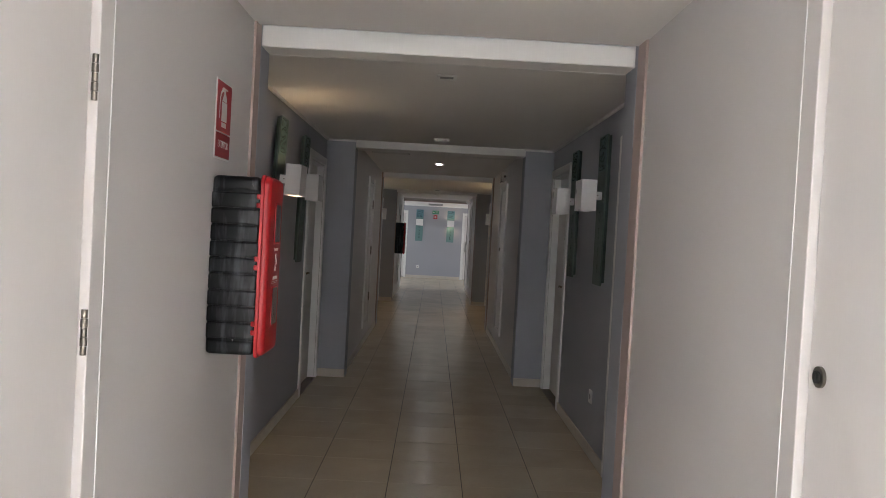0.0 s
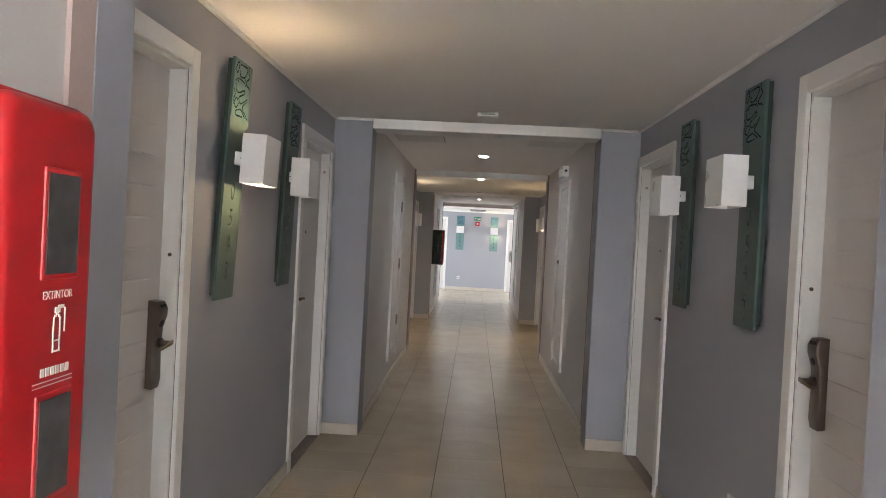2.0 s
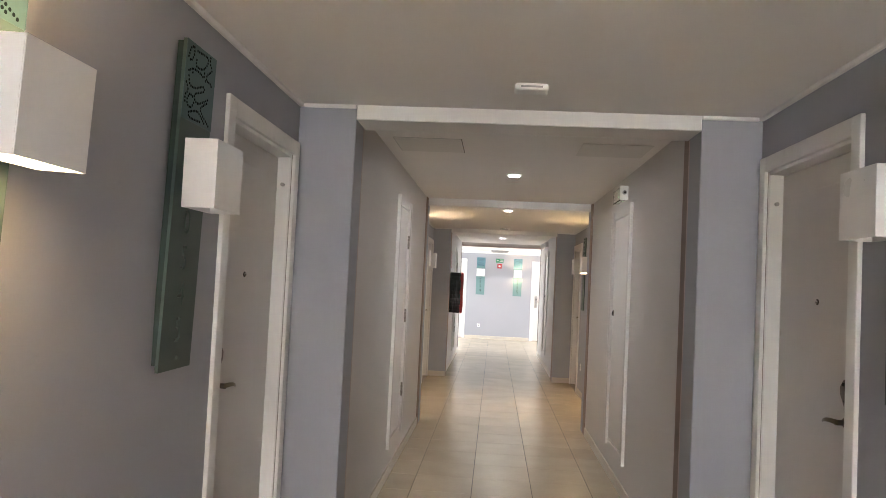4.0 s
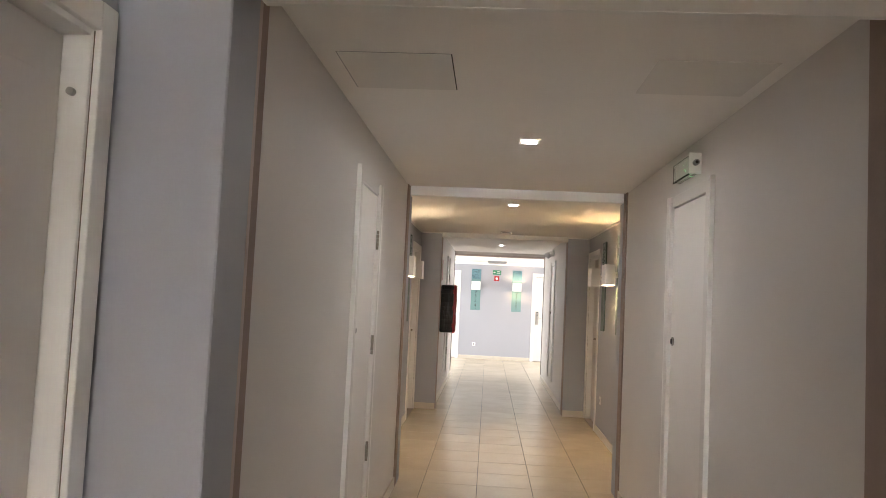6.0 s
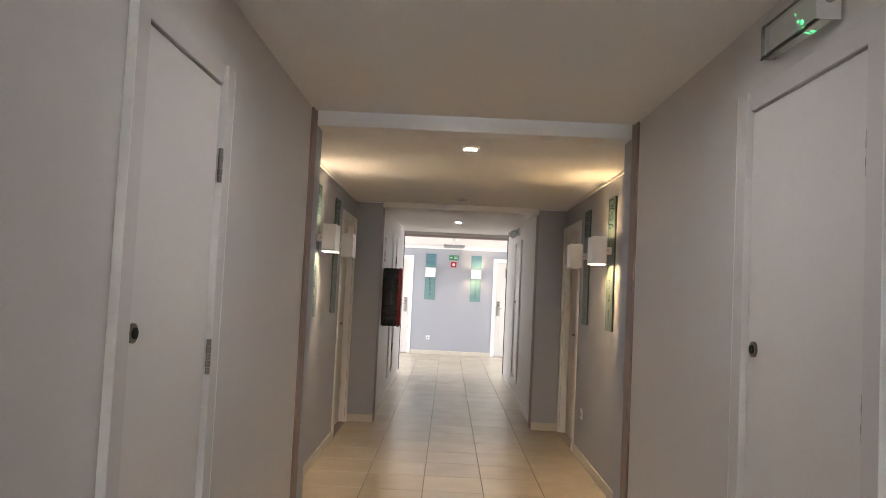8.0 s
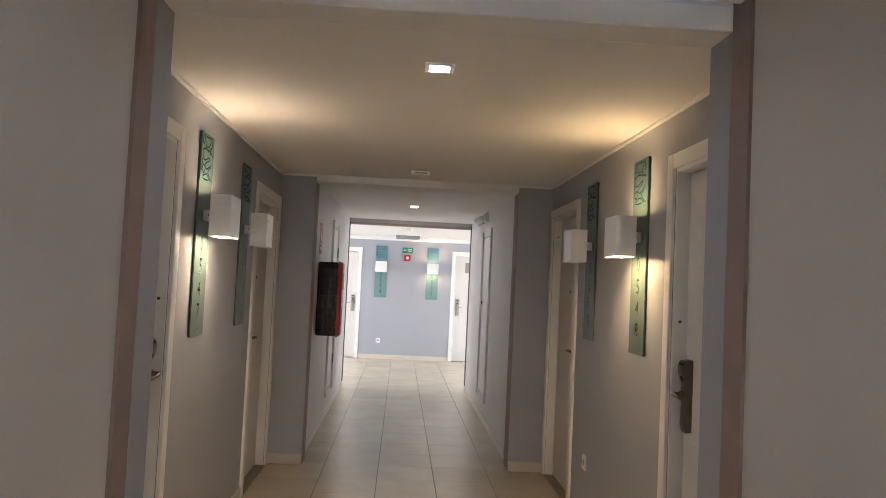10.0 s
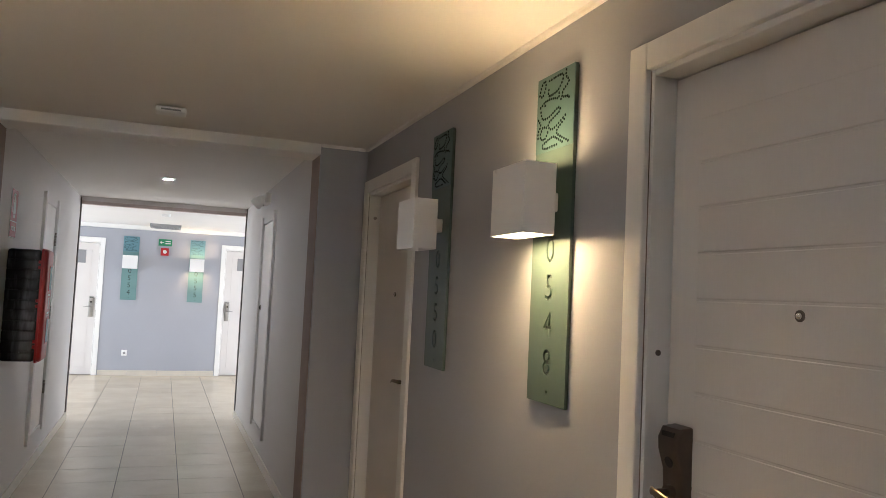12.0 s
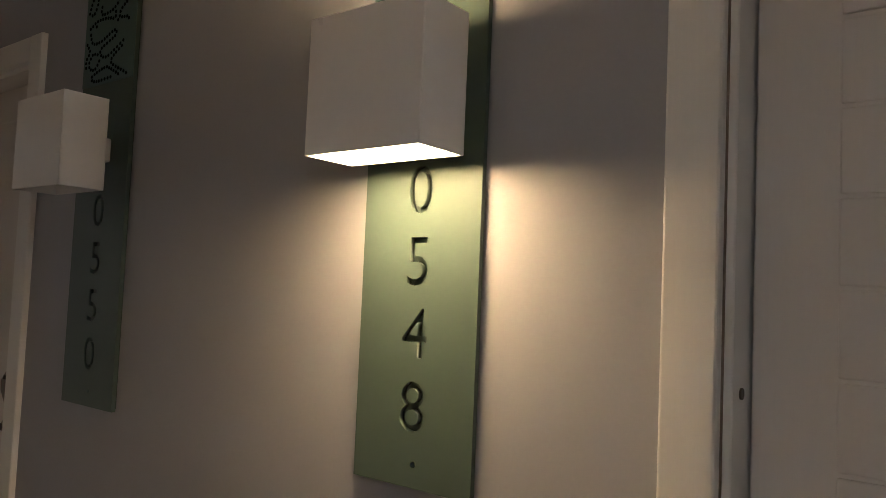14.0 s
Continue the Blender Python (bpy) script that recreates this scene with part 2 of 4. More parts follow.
# ---- walls, floor, ceilings ----
def wall_strip(bm, side, y0, y1, face, holes, z1=2.5):
    """A wall from its inner face out to OUT, with openings (y0, y1, z0, z1)."""
    y = y0
    for a, b, za, zb in sorted(holes):
        if a > y:
            box(bm, side * face, y, -0.1, side * OUT, a, z1)
        box(bm, side * face, a, zb, side * OUT, b, z1)
        if za > 0:
            box(bm, side * face, a, -0.1, side * OUT, b, za)
        y = b
    if y1 > y:
        box(bm, side * face, y, -0.1, side * OUT, y1, z1)


NEAR = {-1: (2.21, 2.30), 1: (2.145, 2.27)}      # joint strips before the first bay
J0, J1, J2 = 0.115, {-1: 0.155, 1: 0.215}, 0.205                                # joint strips before and behind a bay
BEAM = 0.235
DOOR_W, DOOR_T, CASE = 0.82, 2.03, 0.07
BAY_DOORS = {0: (3.04, 5.68), 1: (11.08, 13.745)}        # centres of the room doors
CUP_Z0, CUP_Z1, CUP_W = 0.27, 2.03, {-1: 0.62, 1: 0.70}                  # cupboard doors
CUPBOARDS = {-1: (0.405, 8.45, 16.54), 1: (0.295, 8.45, 16.60)}
NARROW = ((A0, BAYS[0][0] - J0), (BAYS[0][3] + J1[-1], BAYS[1][0] - J0), (BAYS[1][3] + J2, E1))


def beam_z(y):
    """Underside of the beam at y; behind the first bay it hangs a little lower, before the second a little higher."""
    return ZB + (0.014 if 10 < y < 11 else -0.011 if 6 < y < 7 else 0.0)


for side, word_side in ((-1, "west"), (1, "east")):
    for k, (y0, y1) in enumerate(NARROW):
        bm = B()
        c = CUPBOARDS[side][k]
        wall_strip(bm, side, BAYS[0][3] + J1[side] if k == 1 else y0, y1 if k else NEAR[side][0], N, [(c - CUP_W[side] / 2, c + CUP_W[side] / 2, CUP_Z0, CUP_Z1)])
        structure("wall_%s_%d" % (word_side, 2 * k + 1), bm, CREAM, "cream painted plaster wall of the narrow corridor", "wall")
    for k, (p0, y0, y1, p1) in enumerate(BAYS):
        bm = B()
        wall_strip(bm, side, y0, y1, W, [(c - DOOR_W / 2 - 0.02, c + DOOR_W / 2 + 0.02, 0, DOOR_T + 0.01) for c in BAY_DOORS[k]])
        structure("wall_%s_%d" % (word_side, 2 * k + 2), bm, GREY, "blue-grey painted plaster wall of the wide bay", "wall")
        for a, b in ((p0 if k else NEAR[side][1], y0), (y1, p1)):
            bm = B()
            box(bm, side * (PN if a < y0 else P), a, -0.1, side * OUT, b, 2.5, 0.004, 1)
            structure("pillar", bm, GREY, "blue-grey painted pillar beside the wide bay", "pillar")
        for a, b in ((p0 - J0, p0) if k else NEAR[side], (p1, p1 + (J2 if k else J1[side]))):
            bm = B()
            pale = k == 0 and a < y0
            box(bm, side * (PN + 0.001 if a < y0 else N - 0.004), a, -0.1, side * OUT, b, 2.5)
            structure("joint_cover", bm, PINK if pale else BROWN, "%s painted strip where wall meets pillar" % ("pale pink" if pale else "mauve-brown"), "trim")
        # brown strip added for the shade on the second bay's far pillar faces
        if k:
            bm = B()
            box(bm, side * (P - 0.003), y1 + 0.012, 0, side * (P + 0.02), p1 + 0.003, beam_z(y1) - 0.002)
            structure("pillar_shade_strip", bm, BROWN, "mauve-brown strip that stands for shade on the pillar's inner face", "trim")
        bm = B()
        box(bm, side * (P + 0.003), p1 - 0.001, 0, side * (N + 0.02), p1 + 0.040, ZN, 0.012, 4)
        structure("corner_bead", bm, BEAD, "pale pink corner bead along the pillar edge", "trim")
    bm = B()
    box(bm, side * (N - 0.010), E1 - 0.06, 0, side * (N + 0.05), E1 + 0.006, ZN)
    structure("corner_trim", bm, DKBROWN, "dark brown corner strip at the end of the corridor wall", "trim")

# beams
for p0, y0, y1, p1 in BAYS:
    for a, b in ((p0, y0), (y1, y1 + BEAM)):
        bm = B()
        half = PN if a < y0 else P
        box(bm, -half, a, beam_z(a), half, b, 2.5, 0.003)
        structure("beam", bm, CEIL, "white painted ceiling beam between the pillars", "beam")
bm = B()
box(bm, -N, E1 - 0.06, 2.275, N, E1 + 0.02, 2.5)
structure("beam", bm, CREAM, "cream painted beam over the hall opening", "beam")
bm = B()
box(bm, -N + 0.012, E1 - 0.066, 2.240, N - 0.012, E1 + 0.008, 2.2748, 0.002)
structure("opening_trim", bm, BEAD, "taupe strip under the beam of the hall opening", "trim")

# ceilings
k = 0
for y0, y1, half, z in [(a, b, N, ZN) for a, b in NARROW] + [(b[1], b[2], W, ZW) for b in BAYS]:
    k += 1
    bm = B()
    e0, e1 = (0.24, 0.07) if half == N else (0.0, 0.0)
    box(bm, -half - 0.02, max(y0 - e0, A0), z, half + 0.02, min(y1 + e1, E1), 2.52)
    structure("ceiling_%d" % k, bm, CEIL, "flat white painted plaster ceiling", "ceiling")
for y0, y1 in ((E1, F1), (A0 - 3.6, A0)):
    k += 1
    bm = B()
    box(bm, -HALL, y0, ZN, HALL, y1, 2.52)
    structure("ceiling_%d" % k, bm, CEIL, "flat white painted plaster ceiling of the cross hall", "ceiling")

# cornices in the bays
for p0, y0, y1, p1 in BAYS:
    for side in (-1, 1):
        bm = B()
        box(bm, side * (W - 0.018), y0, ZW - 0.016, side * (W + 0.01), y1, ZW + 0.01, 0.006, 2)
        structure("cornice", bm, WHITE, "thin white cornice along the bay ceiling", "cornice")
        for y, d in ((y0, 1), (y1, -1)):
            bm = B()
            box(bm, side * (PN if d > 0 else P), y, ZW - 0.018, side * (W - 0.019), y + d * 0.016, ZW + 0.01, 0.005, 2)
            structure("cornice", bm, WHITE, "thin white cornice above the pillar", "cornice")
    for y, d in ((y0, 1), (y1, -1)):
        bm = B()
        half = (PN if d > 0 else P) - 0.001
        box(bm, -half, y - d * 0.02, beam_z(y) - 0.001, half, y + d * 0.012, ZW + 0.01, 0.004, 1)
        structure("cornice", bm, WHITE, "white painted edge of the beam facing the bay", "cornice")
        
for p0, y0, y1, p1 in BAYS:
    for y, d in ((p0, -1), (y1 + BEAM, 1)):
        bm = B()
        half = (PN if d < 0 else P) - 0.001
        box(bm, -half, y - d * 0.02, beam_z(y) - 0.001, half, y + d * 0.008, ZN + 0.01, 0.004, 1)
        structure("cornice", bm, WHITE, "white painted edge of the beam facing the corridor", "cornice")

bm = B()
box(bm, -HALL, F1 - 0.045, ZN - 0.065, HALL, F1 + 0.01, ZN + 0.005, 0.012, 3)
structure("cornice", bm, WHITE, "white cornice along the hall's end wall", "cornice")

# cross halls at both ends; the rear one is unseen, added to carry daylight
WIN = (0.12, 2.15)


def cross_hall(tag, y_open, y_end, holes):
    """Walls of a hall across the corridor's end, with an unseen window at each end of it."""
    d = 1 if y_end > y_open else -1
    bm = B()
    x = -HALL
    for a, b, z in sorted(holes):
        box(bm, x, y_end, -0.1, a, y_end + d * 0.25, 2.5)
        box(bm, a, y_end, z, b, y_end + d * 0.25, 2.5)
        x = b
    box(bm, x, y_end, -0.1, HALL, y_end + d * 0.25, 2.5)
    # the unseen rear end wall is cream to bounce more light up the corridor
    structure("wall_%s_end" % tag, bm, GREY if holes else CREAM, "%s painted end wall of the cross hall" % ("blue-grey" if holes else "cream"), "wall")
    for side in (-1, 1):
        bm = B()
        box(bm, side * OUT, y_open - d * 0.2, -0.1, side * HALL, y_open, 2.5)
        structure("wall_%s_return" % tag, bm, CREAM, "cream painted wall of the cross hall", "wall")
        bm = B()
        ya, yb = (19.3, 22.1) if d > 0 else (-5.2, -2.6)
        lo, hi = min(y_open, y_end), max(y_open, y_end)
        x0, x1 = side * HALL, side * (HALL + 0.2)
        box(bm, x0, lo, -0.1, x1, ya, 2.5)
        box(bm, x0, yb, -0.1, x1, hi, 2.5)
        box(bm, x0, ya, -0.1, x1, yb, WIN[0])
        box(bm, x0, ya, WIN[1], x1, yb, 2.5)
        structure("wall_%s_side" % tag, bm, CREAM, "cream painted wall round the hall window", "wall")
        bm = B()
        xa, xb = side * (HALL + 0.06), side * (HALL + 0.11)
        for a, b in ((ya, ya + 0.06), ((ya + yb) / 2 - 0.03, (ya + yb) / 2 + 0.03), (yb - 0.06, yb)):
            box(bm, xa, a, WIN[0], xb, b, WIN[1], 0.004)
        for a, b in ((WIN[0], WIN[0] + 0.06), (WIN[1] - 0.06, WIN[1])):
            box(bm, xa + side * 0.002, ya, a, xb - side * 0.002, yb, b)
        win = structure("window_%s" % tag, bm, WHITE, "unseen white framed window of the cross hall", "window")
        bm = B()
        box(bm, side * (HALL + 0.08), ya + 0.05, WIN[0] + 0.05, side * (HALL + 0.086), yb - 0.05, WIN[1] - 0.05)
        part("pane", bm, PANE, win).visible_shadow = False


HALL_DOORS = (-1.34, 1.34)
cross_hall("north", E1, F1, [(c - DOOR_W / 2 - 0.02, c + DOOR_W / 2 + 0.02, DOOR_T + 0.01) for c in HALL_DOORS])
cross_hall("unseen_rear", A0, A0 - 3.6, [])


# ---- skirting ----
def skirting(x0, y0, x1, y1, nx, ny):
    """Cream tile pieces along a wall foot, standing out along (nx, ny)."""
    length = math.hypot(x1 - x0, y1 - y0)
    ux, uy = (x1 - x0) / length, (y1 - y0) / length
    bm = B()
    s = 0.0
    while s < length - 0.01:
        e = min(s + 0.425, length)
        a, b = s + 0.0015, e - 0.0015
        xs = [x0 + ux * a, x0 + ux * b + nx * 0.011]
        ys = [y0 + uy * a, y0 + uy * b + ny * 0.011]
        box(bm, min(xs), min(ys), -0.002, max(xs), max(ys), 0.078 + 0.002 * math.sin(s * 7), 0.002)
        s = e
    structure("baseboard", bm, SKIRT, "cream ceramic tile skirting at the wall foot", "baseboard")


for side in (-1, 1):
    for y0, y1 in NARROW:
        skirting(side * N, y0, side * N, y1, -side, 0)
    for k, (p0, y0, y1, p1) in enumerate(BAYS):
        a, b = BAY_DOORS[k]
        h = DOOR_W / 2 + CASE + 0.004
        skirting(side * W, a + h, side * W, b - h, -side, 0)
        skirting(side * P, y1, side * (W - 0.012), y1, 0, -1)
for x0, x1 in ((-HALL, -1.34 - 0.49), (-1.34 + 0.49, 1.34 - 0.49), (1.34 + 0.49, HALL)):
    skirting(x0, F1, x1, F1, 0, -1)


# ---- room doors ----
def sweep(bm, path, sides=8):
    """A tube of elliptic section along +y or -y; path rows: x, y, z, half width in x, half height in z."""
    rings = [[bm.verts.new((x + rx * math.cos(2 * math.pi * i / sides), y, z + rz * math.sin(2 * math.pi * i / sides))) for i in range(sides)] for x, y, z, rx, rz in path]
    for r0, r1 in zip(rings, rings[1:]):
        for i in range(sides):
            bm.faces.new((r0[i], r0[(i + 1) % sides], r1[(i + 1) % sides], r1[i]))
    bm.faces.new(rings[0]), bm.faces.new(rings[-1])
    bmesh.ops.recalc_face_normals(bm, faces=bm.faces)


def lock(parent, y, hand, metal=None):
    """Electronic lock: waisted case with a raised reader head and a bowed lever that points along hand."""
    x = -0.062
    bm = B()
    side_view = ((0, 0.882), (0.022, 0.878), (0.029, 0.910), (0.026, 1.01), (0.030, 1.09), (0.044, 1.135), (0.045, 1.162), (0.033, 1.186), (0, 1.190))
    rings = [[bm.verts.new((x + u, y + w, z)) for u, z in side_view] for w in (-0.035, 0.035)]
    count = len(side_view)
    for i in range(count):
        bm.faces.new((rings[0][i], rings[0][(i + 1) % count], rings[1][(i + 1) % count], rings[1][i]))
    bm.faces.new(rings[0]), bm.faces.new(rings[1])
    bmesh.ops.recalc_face_normals(bm, faces=bm.faces)
    bmesh.ops.bevel(bm, geom=[e for e in bm.edges if abs(e.verts[0].co.y - e.verts[1].co.y) < 1e-6 and e.calc_length() < 0.2], offset=0.006, segments=3, profile=0.5, affect='EDGES')
    case = part("lock_case", bm, metal or BRONZE, parent, "%s electronic lock case" % ("grey steel" if metal else "dark bronze"), True)
    bm = B()
    box(bm, x + 0.034, y - 0.022, 1.165, x + 0.0432, y + 0.022, 1.1765, 0.001)
    part("card_slot", bm, DARK, case, "black card slot")
    bm = B()
    cyl(bm, (x + 0.0372, y, 1.108), (0.95, 0, -0.3), 0.013, 0.003, 18)
    part("reader_lens", bm, DARK, case, "black oval reader lens", True)
    bm = B()
    cyl(bm, (x + 0.034, y, 1.040), (1, 0, 0), 0.017, 0.016, 20)
    cyl(bm, (x + 0.055, y, 1.040), (1, 0, 0), 0.010, 0.034, 16)
    part("rose", bm, metal or BRONZE, case, "", True)
    bm = B()
    rows = []
    for i in range(13):
        t = i / 12
        rows.append((x + 0.073 + 0.010 * math.sin(t * math.pi), y + hand * (-0.012 + 0.110 * t), 1.043 - 0.014 * t + 0.006 * math.sin(t * math.pi), 0.0060 - 0.003 * t, 0.0095 - 0.004 * t))
    sweep(bm, rows)
    part("lever", bm, metal or LITBRONZE, case, "curved %s lever handle" % ("steel" if metal else "worn lamplit bronze"), True)


def room_door(hand, grooved, metal=None):
    """Door in a cased opening; hand: the local y side of the lock."""
    d = thing("room_door", "closed off-white painted room door in a moulded white casing", "door", "room doors")
    h = DOOR_W / 2
    bm = B()
    for s in (-1, 1):
        box(bm, -0.02, s * (h + 0.001), 0, 0.016, s * (h + CASE), DOOR_T + CASE, 0.004, 2)
    box(bm, -0.02, -h - 0.0005, DOOR_T + 0.001, 0.0155, h + 0.0005, DOOR_T + CASE - 0.0005, 0.004, 2)
    part("casing", bm, WHITE, d, "white moulded casing with chipped edges")
    bm = B()
    for s in (-1, 1):
        box(bm, -0.14, s * (h - 0.012), 0, -0.001, s * (h + 0.03), DOOR_T + 0.01, 0.002)
    box(bm, -0.14, -h + 0.0125, DOOR_T - 0.014, -0.0015, h - 0.0125, DOOR_T + 0.009, 0.002)
    part("jamb", bm, WHITE, d)
    bm = B()
    for s in (-1, 1):
        box(bm, -0.003, s * (h - 0.0018), 0.01, 0.0004, s * (h + 0.0012), DOOR_T)
    part("joint", bm, CRACK, d, "dark worn joint between casing and jamb")
    bm = B()
    box(bm, -0.115, -h + 0.016, 0.008, -0.062, h - 0.016, DOOR_T - 0.018, 0.003, 1)
    leaf = part("leaf", bm, DOOR, d, "off-white painted door leaf")
    if grooved:
        z = 0.11
        bm = B()
        box(bm, -0.002, -h + 0.11, 0.0, 0.0024, h - 0.11, 0.1005, 0.0022, 2)
        me = finish("plank", bm, DOOR)
        while z + 0.105 < DOOR_T - 0.05:
            p = new("plank", me)
            p.parent = leaf
            p.location = (-0.0622, 0, z)
            z += 0.1055
    else:
        bm = B()
        box(bm, -0.064, -h + 0.11, 0.12, -0.0605, h - 0.11, DOOR_T - 0.12, 0.0015, 1)
        part("panel", bm, DOOR, leaf)
    bm = B()
    cyl(bm, (-0.060, 0, 1.455), (1, 0, 0), 0.0115, 0.006, 18)
    eye = part("peephole", bm, DKBROWN, leaf, "small chrome peephole in a dark ring", True)
    bm = B()
    bmesh.ops.create_uvsphere(bm, u_segments=14, v_segments=8, radius=0.0072, matrix=Matrix.Translation((-0.0575, 0, 1.455)))
    part("lens", bm, CHROME, eye, "shiny chrome lens", True)
    bm = B()
    cyl(bm, (-0.033, hand * (h - 0.0125), 1.35), (0, 1, 0), 0.007, 0.004, 12)
    part("strike_screw", bm, DKBROWN, d)
    if not grooved:
        bm = B()
        cyl(bm, (-0.035, -hand * (h - 0.018), 1.885), (0, 1, 0), 0.009, 0.014, 12)
        part("stop_bolt", bm, STEEL, d, "small steel stop bolt", True)
    lock(leaf, hand * (h - 0.075), -hand, metal)
    # unseen dark panel added behind the leaf so no light leaks through its gaps
    bm = B()
    box(bm, -0.22, -h - 0.015, 0.0, -0.142, h + 0.015, DOOR_T + 0.008)
    part("light_stop", bm, DARK, d)
    bm = B()
    box(bm, -0.15, -h, -0.002, 0.012, h, 0.007, 0.002)
    part("threshold", bm, THRESH, d, "dark worn threshold strip")
    return d


variants = {}


def place_door(m, hand, grooved, label="", metal=None):
    key = (hand, grooved, metal)
    if key not in variants:
        ob = room_door(hand, grooved, metal)
        ob.matrix_basis = m
        variants[key] = ob
    else:
        ob = copy_thing(variants[key], m)
    if label:
        tagged(ob, label)


for k in (0, 1):
    d1, d2 = BAY_DOORS[k]
    for side in (-1, 1):
        place_door(on_wall(side, d1, W), 1 if side < 0 else -1, True, "closed off-white room door with shallow horizontal grooves, white casing")
        place_door(on_wall(side, d2, W), -1 if side < 0 else 1, False)
place_door(pose(HALL_DOORS[0], F1, 0, 0, 0, -90), 1, False, "closed white room door in the end wall of the bright hall", STEEL)
place_door(pose(HALL_DOORS[1], F1, 0, 0, 0, -90), -1, False, "closed white room door in the end wall of the bright hall", STEEL)
for x in (-1.185, 1.185):
    bm = B()
    box(bm, x - 0.06, F1 + 0.052, 1.70, x + 0.06, F1 + 0.062, 1.90, 0.002)
    tagged(new("door_notice", finish("door_notice", bm, GREYPL)), "small grey notice plate fixed on the hall door", "sign")


# ---- cupboards ----
def cupboard(hand, zk, width):
    """Flush service cupboard door; hand: the local y side of the knob."""
    d = thing("cupboard_door", "closed flush off-white service cupboard door with slim frame", "cupboard", "service cupboards")
    h, z0, z1 = width / 2, CUP_Z0, CUP_Z1
    bm = B()
    for s in (-1, 1):
        box(bm, -0.02, s * (h - 0.004), z0 - 0.045, 0.021, s * (h + 0.068), z1 + 0.062, 0.003, 2)
    box(bm, -0.02, -h + 0.0041, z1 - 0.002, 0.008, h - 0.0041, z1 + 0.0615, 0.003, 1)
    box(bm, -0.02, -h + 0.0041, z0 - 0.0445, 0.008, h - 0.0041, z0 + 0.002, 0.003, 1)
    part("frame", bm, CREAM, d, "slim frame painted like the wall")
    # outer edges get a whiter colour for the light that strikes them
    for s in (-1, 1):
        bm = B()
        box(bm, -0.004, s * (h + 0.0665), z0 - 0.047, 0.0225, s * (h + 0.071), z1 + 0.064, 0.0012)
        part("lit_edge", bm, WHITE, d, "frame edge whitened for the light that falls on it")
    # hidden dark back that blocks light at the gaps round the cupboard leaf
    bm = B()
    box(bm, -0.2, -h - 0.02, z0 - 0.02, -0.05, h + 0.02, z1 + 0.02)
    part("light_stop", bm, DARK, d)
    bm = B()
    box(bm, -0.04, -h + 0.008, z0 + 0.006, 0.0, h - 0.008, z1 - 0.008, 0.002, 1)
    leaf = part("leaf", bm, DOOR, d)
    bm = B()
    cyl(bm, (0.003, hand * (h - 0.06), zk), (1, 0, 0), 0.024, 0.008, 20)
    rose = part("lock_rose", bm, HINGE, leaf, "worn round metal lock rose", True)
    bm = B()
    cyl(bm, (0.009, hand * (h - 0.06), zk), (1, 0, 0), 0.014, 0.007, 16)
    box(bm, 0.012, hand * (h - 0.06) - 0.002, zk - 0.01, 0.0132, hand * (h - 0.06) + 0.002, zk + 0.01)
    part("cylinder", bm, DARK, rose, "", True)
    for z in (0.57, 1.17, 1.77):
        bm = B()
        for i in range(5):
            cyl(bm, (0.012, -hand * (h - 0.004), z - 0.044 + i * 0.022), (0, 0, 1), 0.0085 if i % 2 else 0.0075, 0.0205, 12)
        part("hinge", bm, HINGE, d, "worn metal barrel hinge", True)
    if width > 0.65:
        bm = B()
        box(bm, 0.0002, -hand * (h - 0.036), 1.722, 0.0032, -hand * (h - 0.012), 1.820, 0.001)
        part("hinge_plate", bm, DKBROWN, leaf, "dark metal hinge plate")
    return d


first = {}
for side in (-1, 1):
    for k, c in enumerate(CUPBOARDS[side]):
        key = (1.175 if side > 0 and k == 0 else 1.275, CUP_W[side])      # height of the lock, width
        m = on_wall(side, c, N)
        if key in first:
            copy_thing(first[key], m)
        else:
            first[key] = cupboard(-1, *key)
            first[key].matrix_basis = m


# ---- number plates and wall lamps ----
def cut_digits(number, w, z0, z1, colour):
    """Front sheet of a plate (standing in yz, 10 mm thick) with the digits cut through it."""
    bm = B()
    box(bm, 0.0035, -w / 2, z0, 0.013, w / 2, z1)
    bm2 = B()
    for i, ch in enumerate(number):
        c = outline(ch, 0.108)
        c.extrude = 0.02
        tmp = new("letters", c)
        bpy.context.view_layer.update()
        ev = tmp.evaluated_get(bpy.context.evaluated_depsgraph_get())
        me = bpy.data.meshes.new_from_object(ev)
        me.transform(Matrix.Translation((0.013, 0.0, 1.607 - i * 0.1103)) @ FACE @ Matrix.Diagonal((0.98, 1, 1, 1)))
        bm2.from_mesh(me)
        bpy.data.objects.remove(tmp)
        bpy.data.meshes.remove(me)
    bmesh.ops.remove_doubles(bm2, verts=bm2.verts, dist=1e-6)
    cyl(bm2, (0.013, 0.007, 1.195), (1, 0, 0), 0.005, 0.04, 10)
    bmesh.ops.recalc_face_normals(bm2, faces=bm2.faces)
    bmesh.ops.recalc_face_normals(bm, faces=bm.faces)
    sheet = new("sheet", finish("sheet", bm, colour))
    cutter = new("cutter", finish("cutter", bm2, colour))
    mod = sheet.modifiers.new("cut", 'BOOLEAN')
    mod.operation, mod.solver, mod.object = 'DIFFERENCE', 'EXACT', cutter
    bpy.context.view_layer.update()
    me = bpy.data.meshes.new_from_object(sheet.evaluated_get(bpy.context.evaluated_depsgraph_get()))
    me.name = "face_sheet"
    bpy.data.objects.remove(sheet)
    bpy.data.objects.remove(cutter)
    return me


PL_W, PL_Z0, PL_ZM, PL_Z1 = 0.228, 1.16, 1.912, 2.147


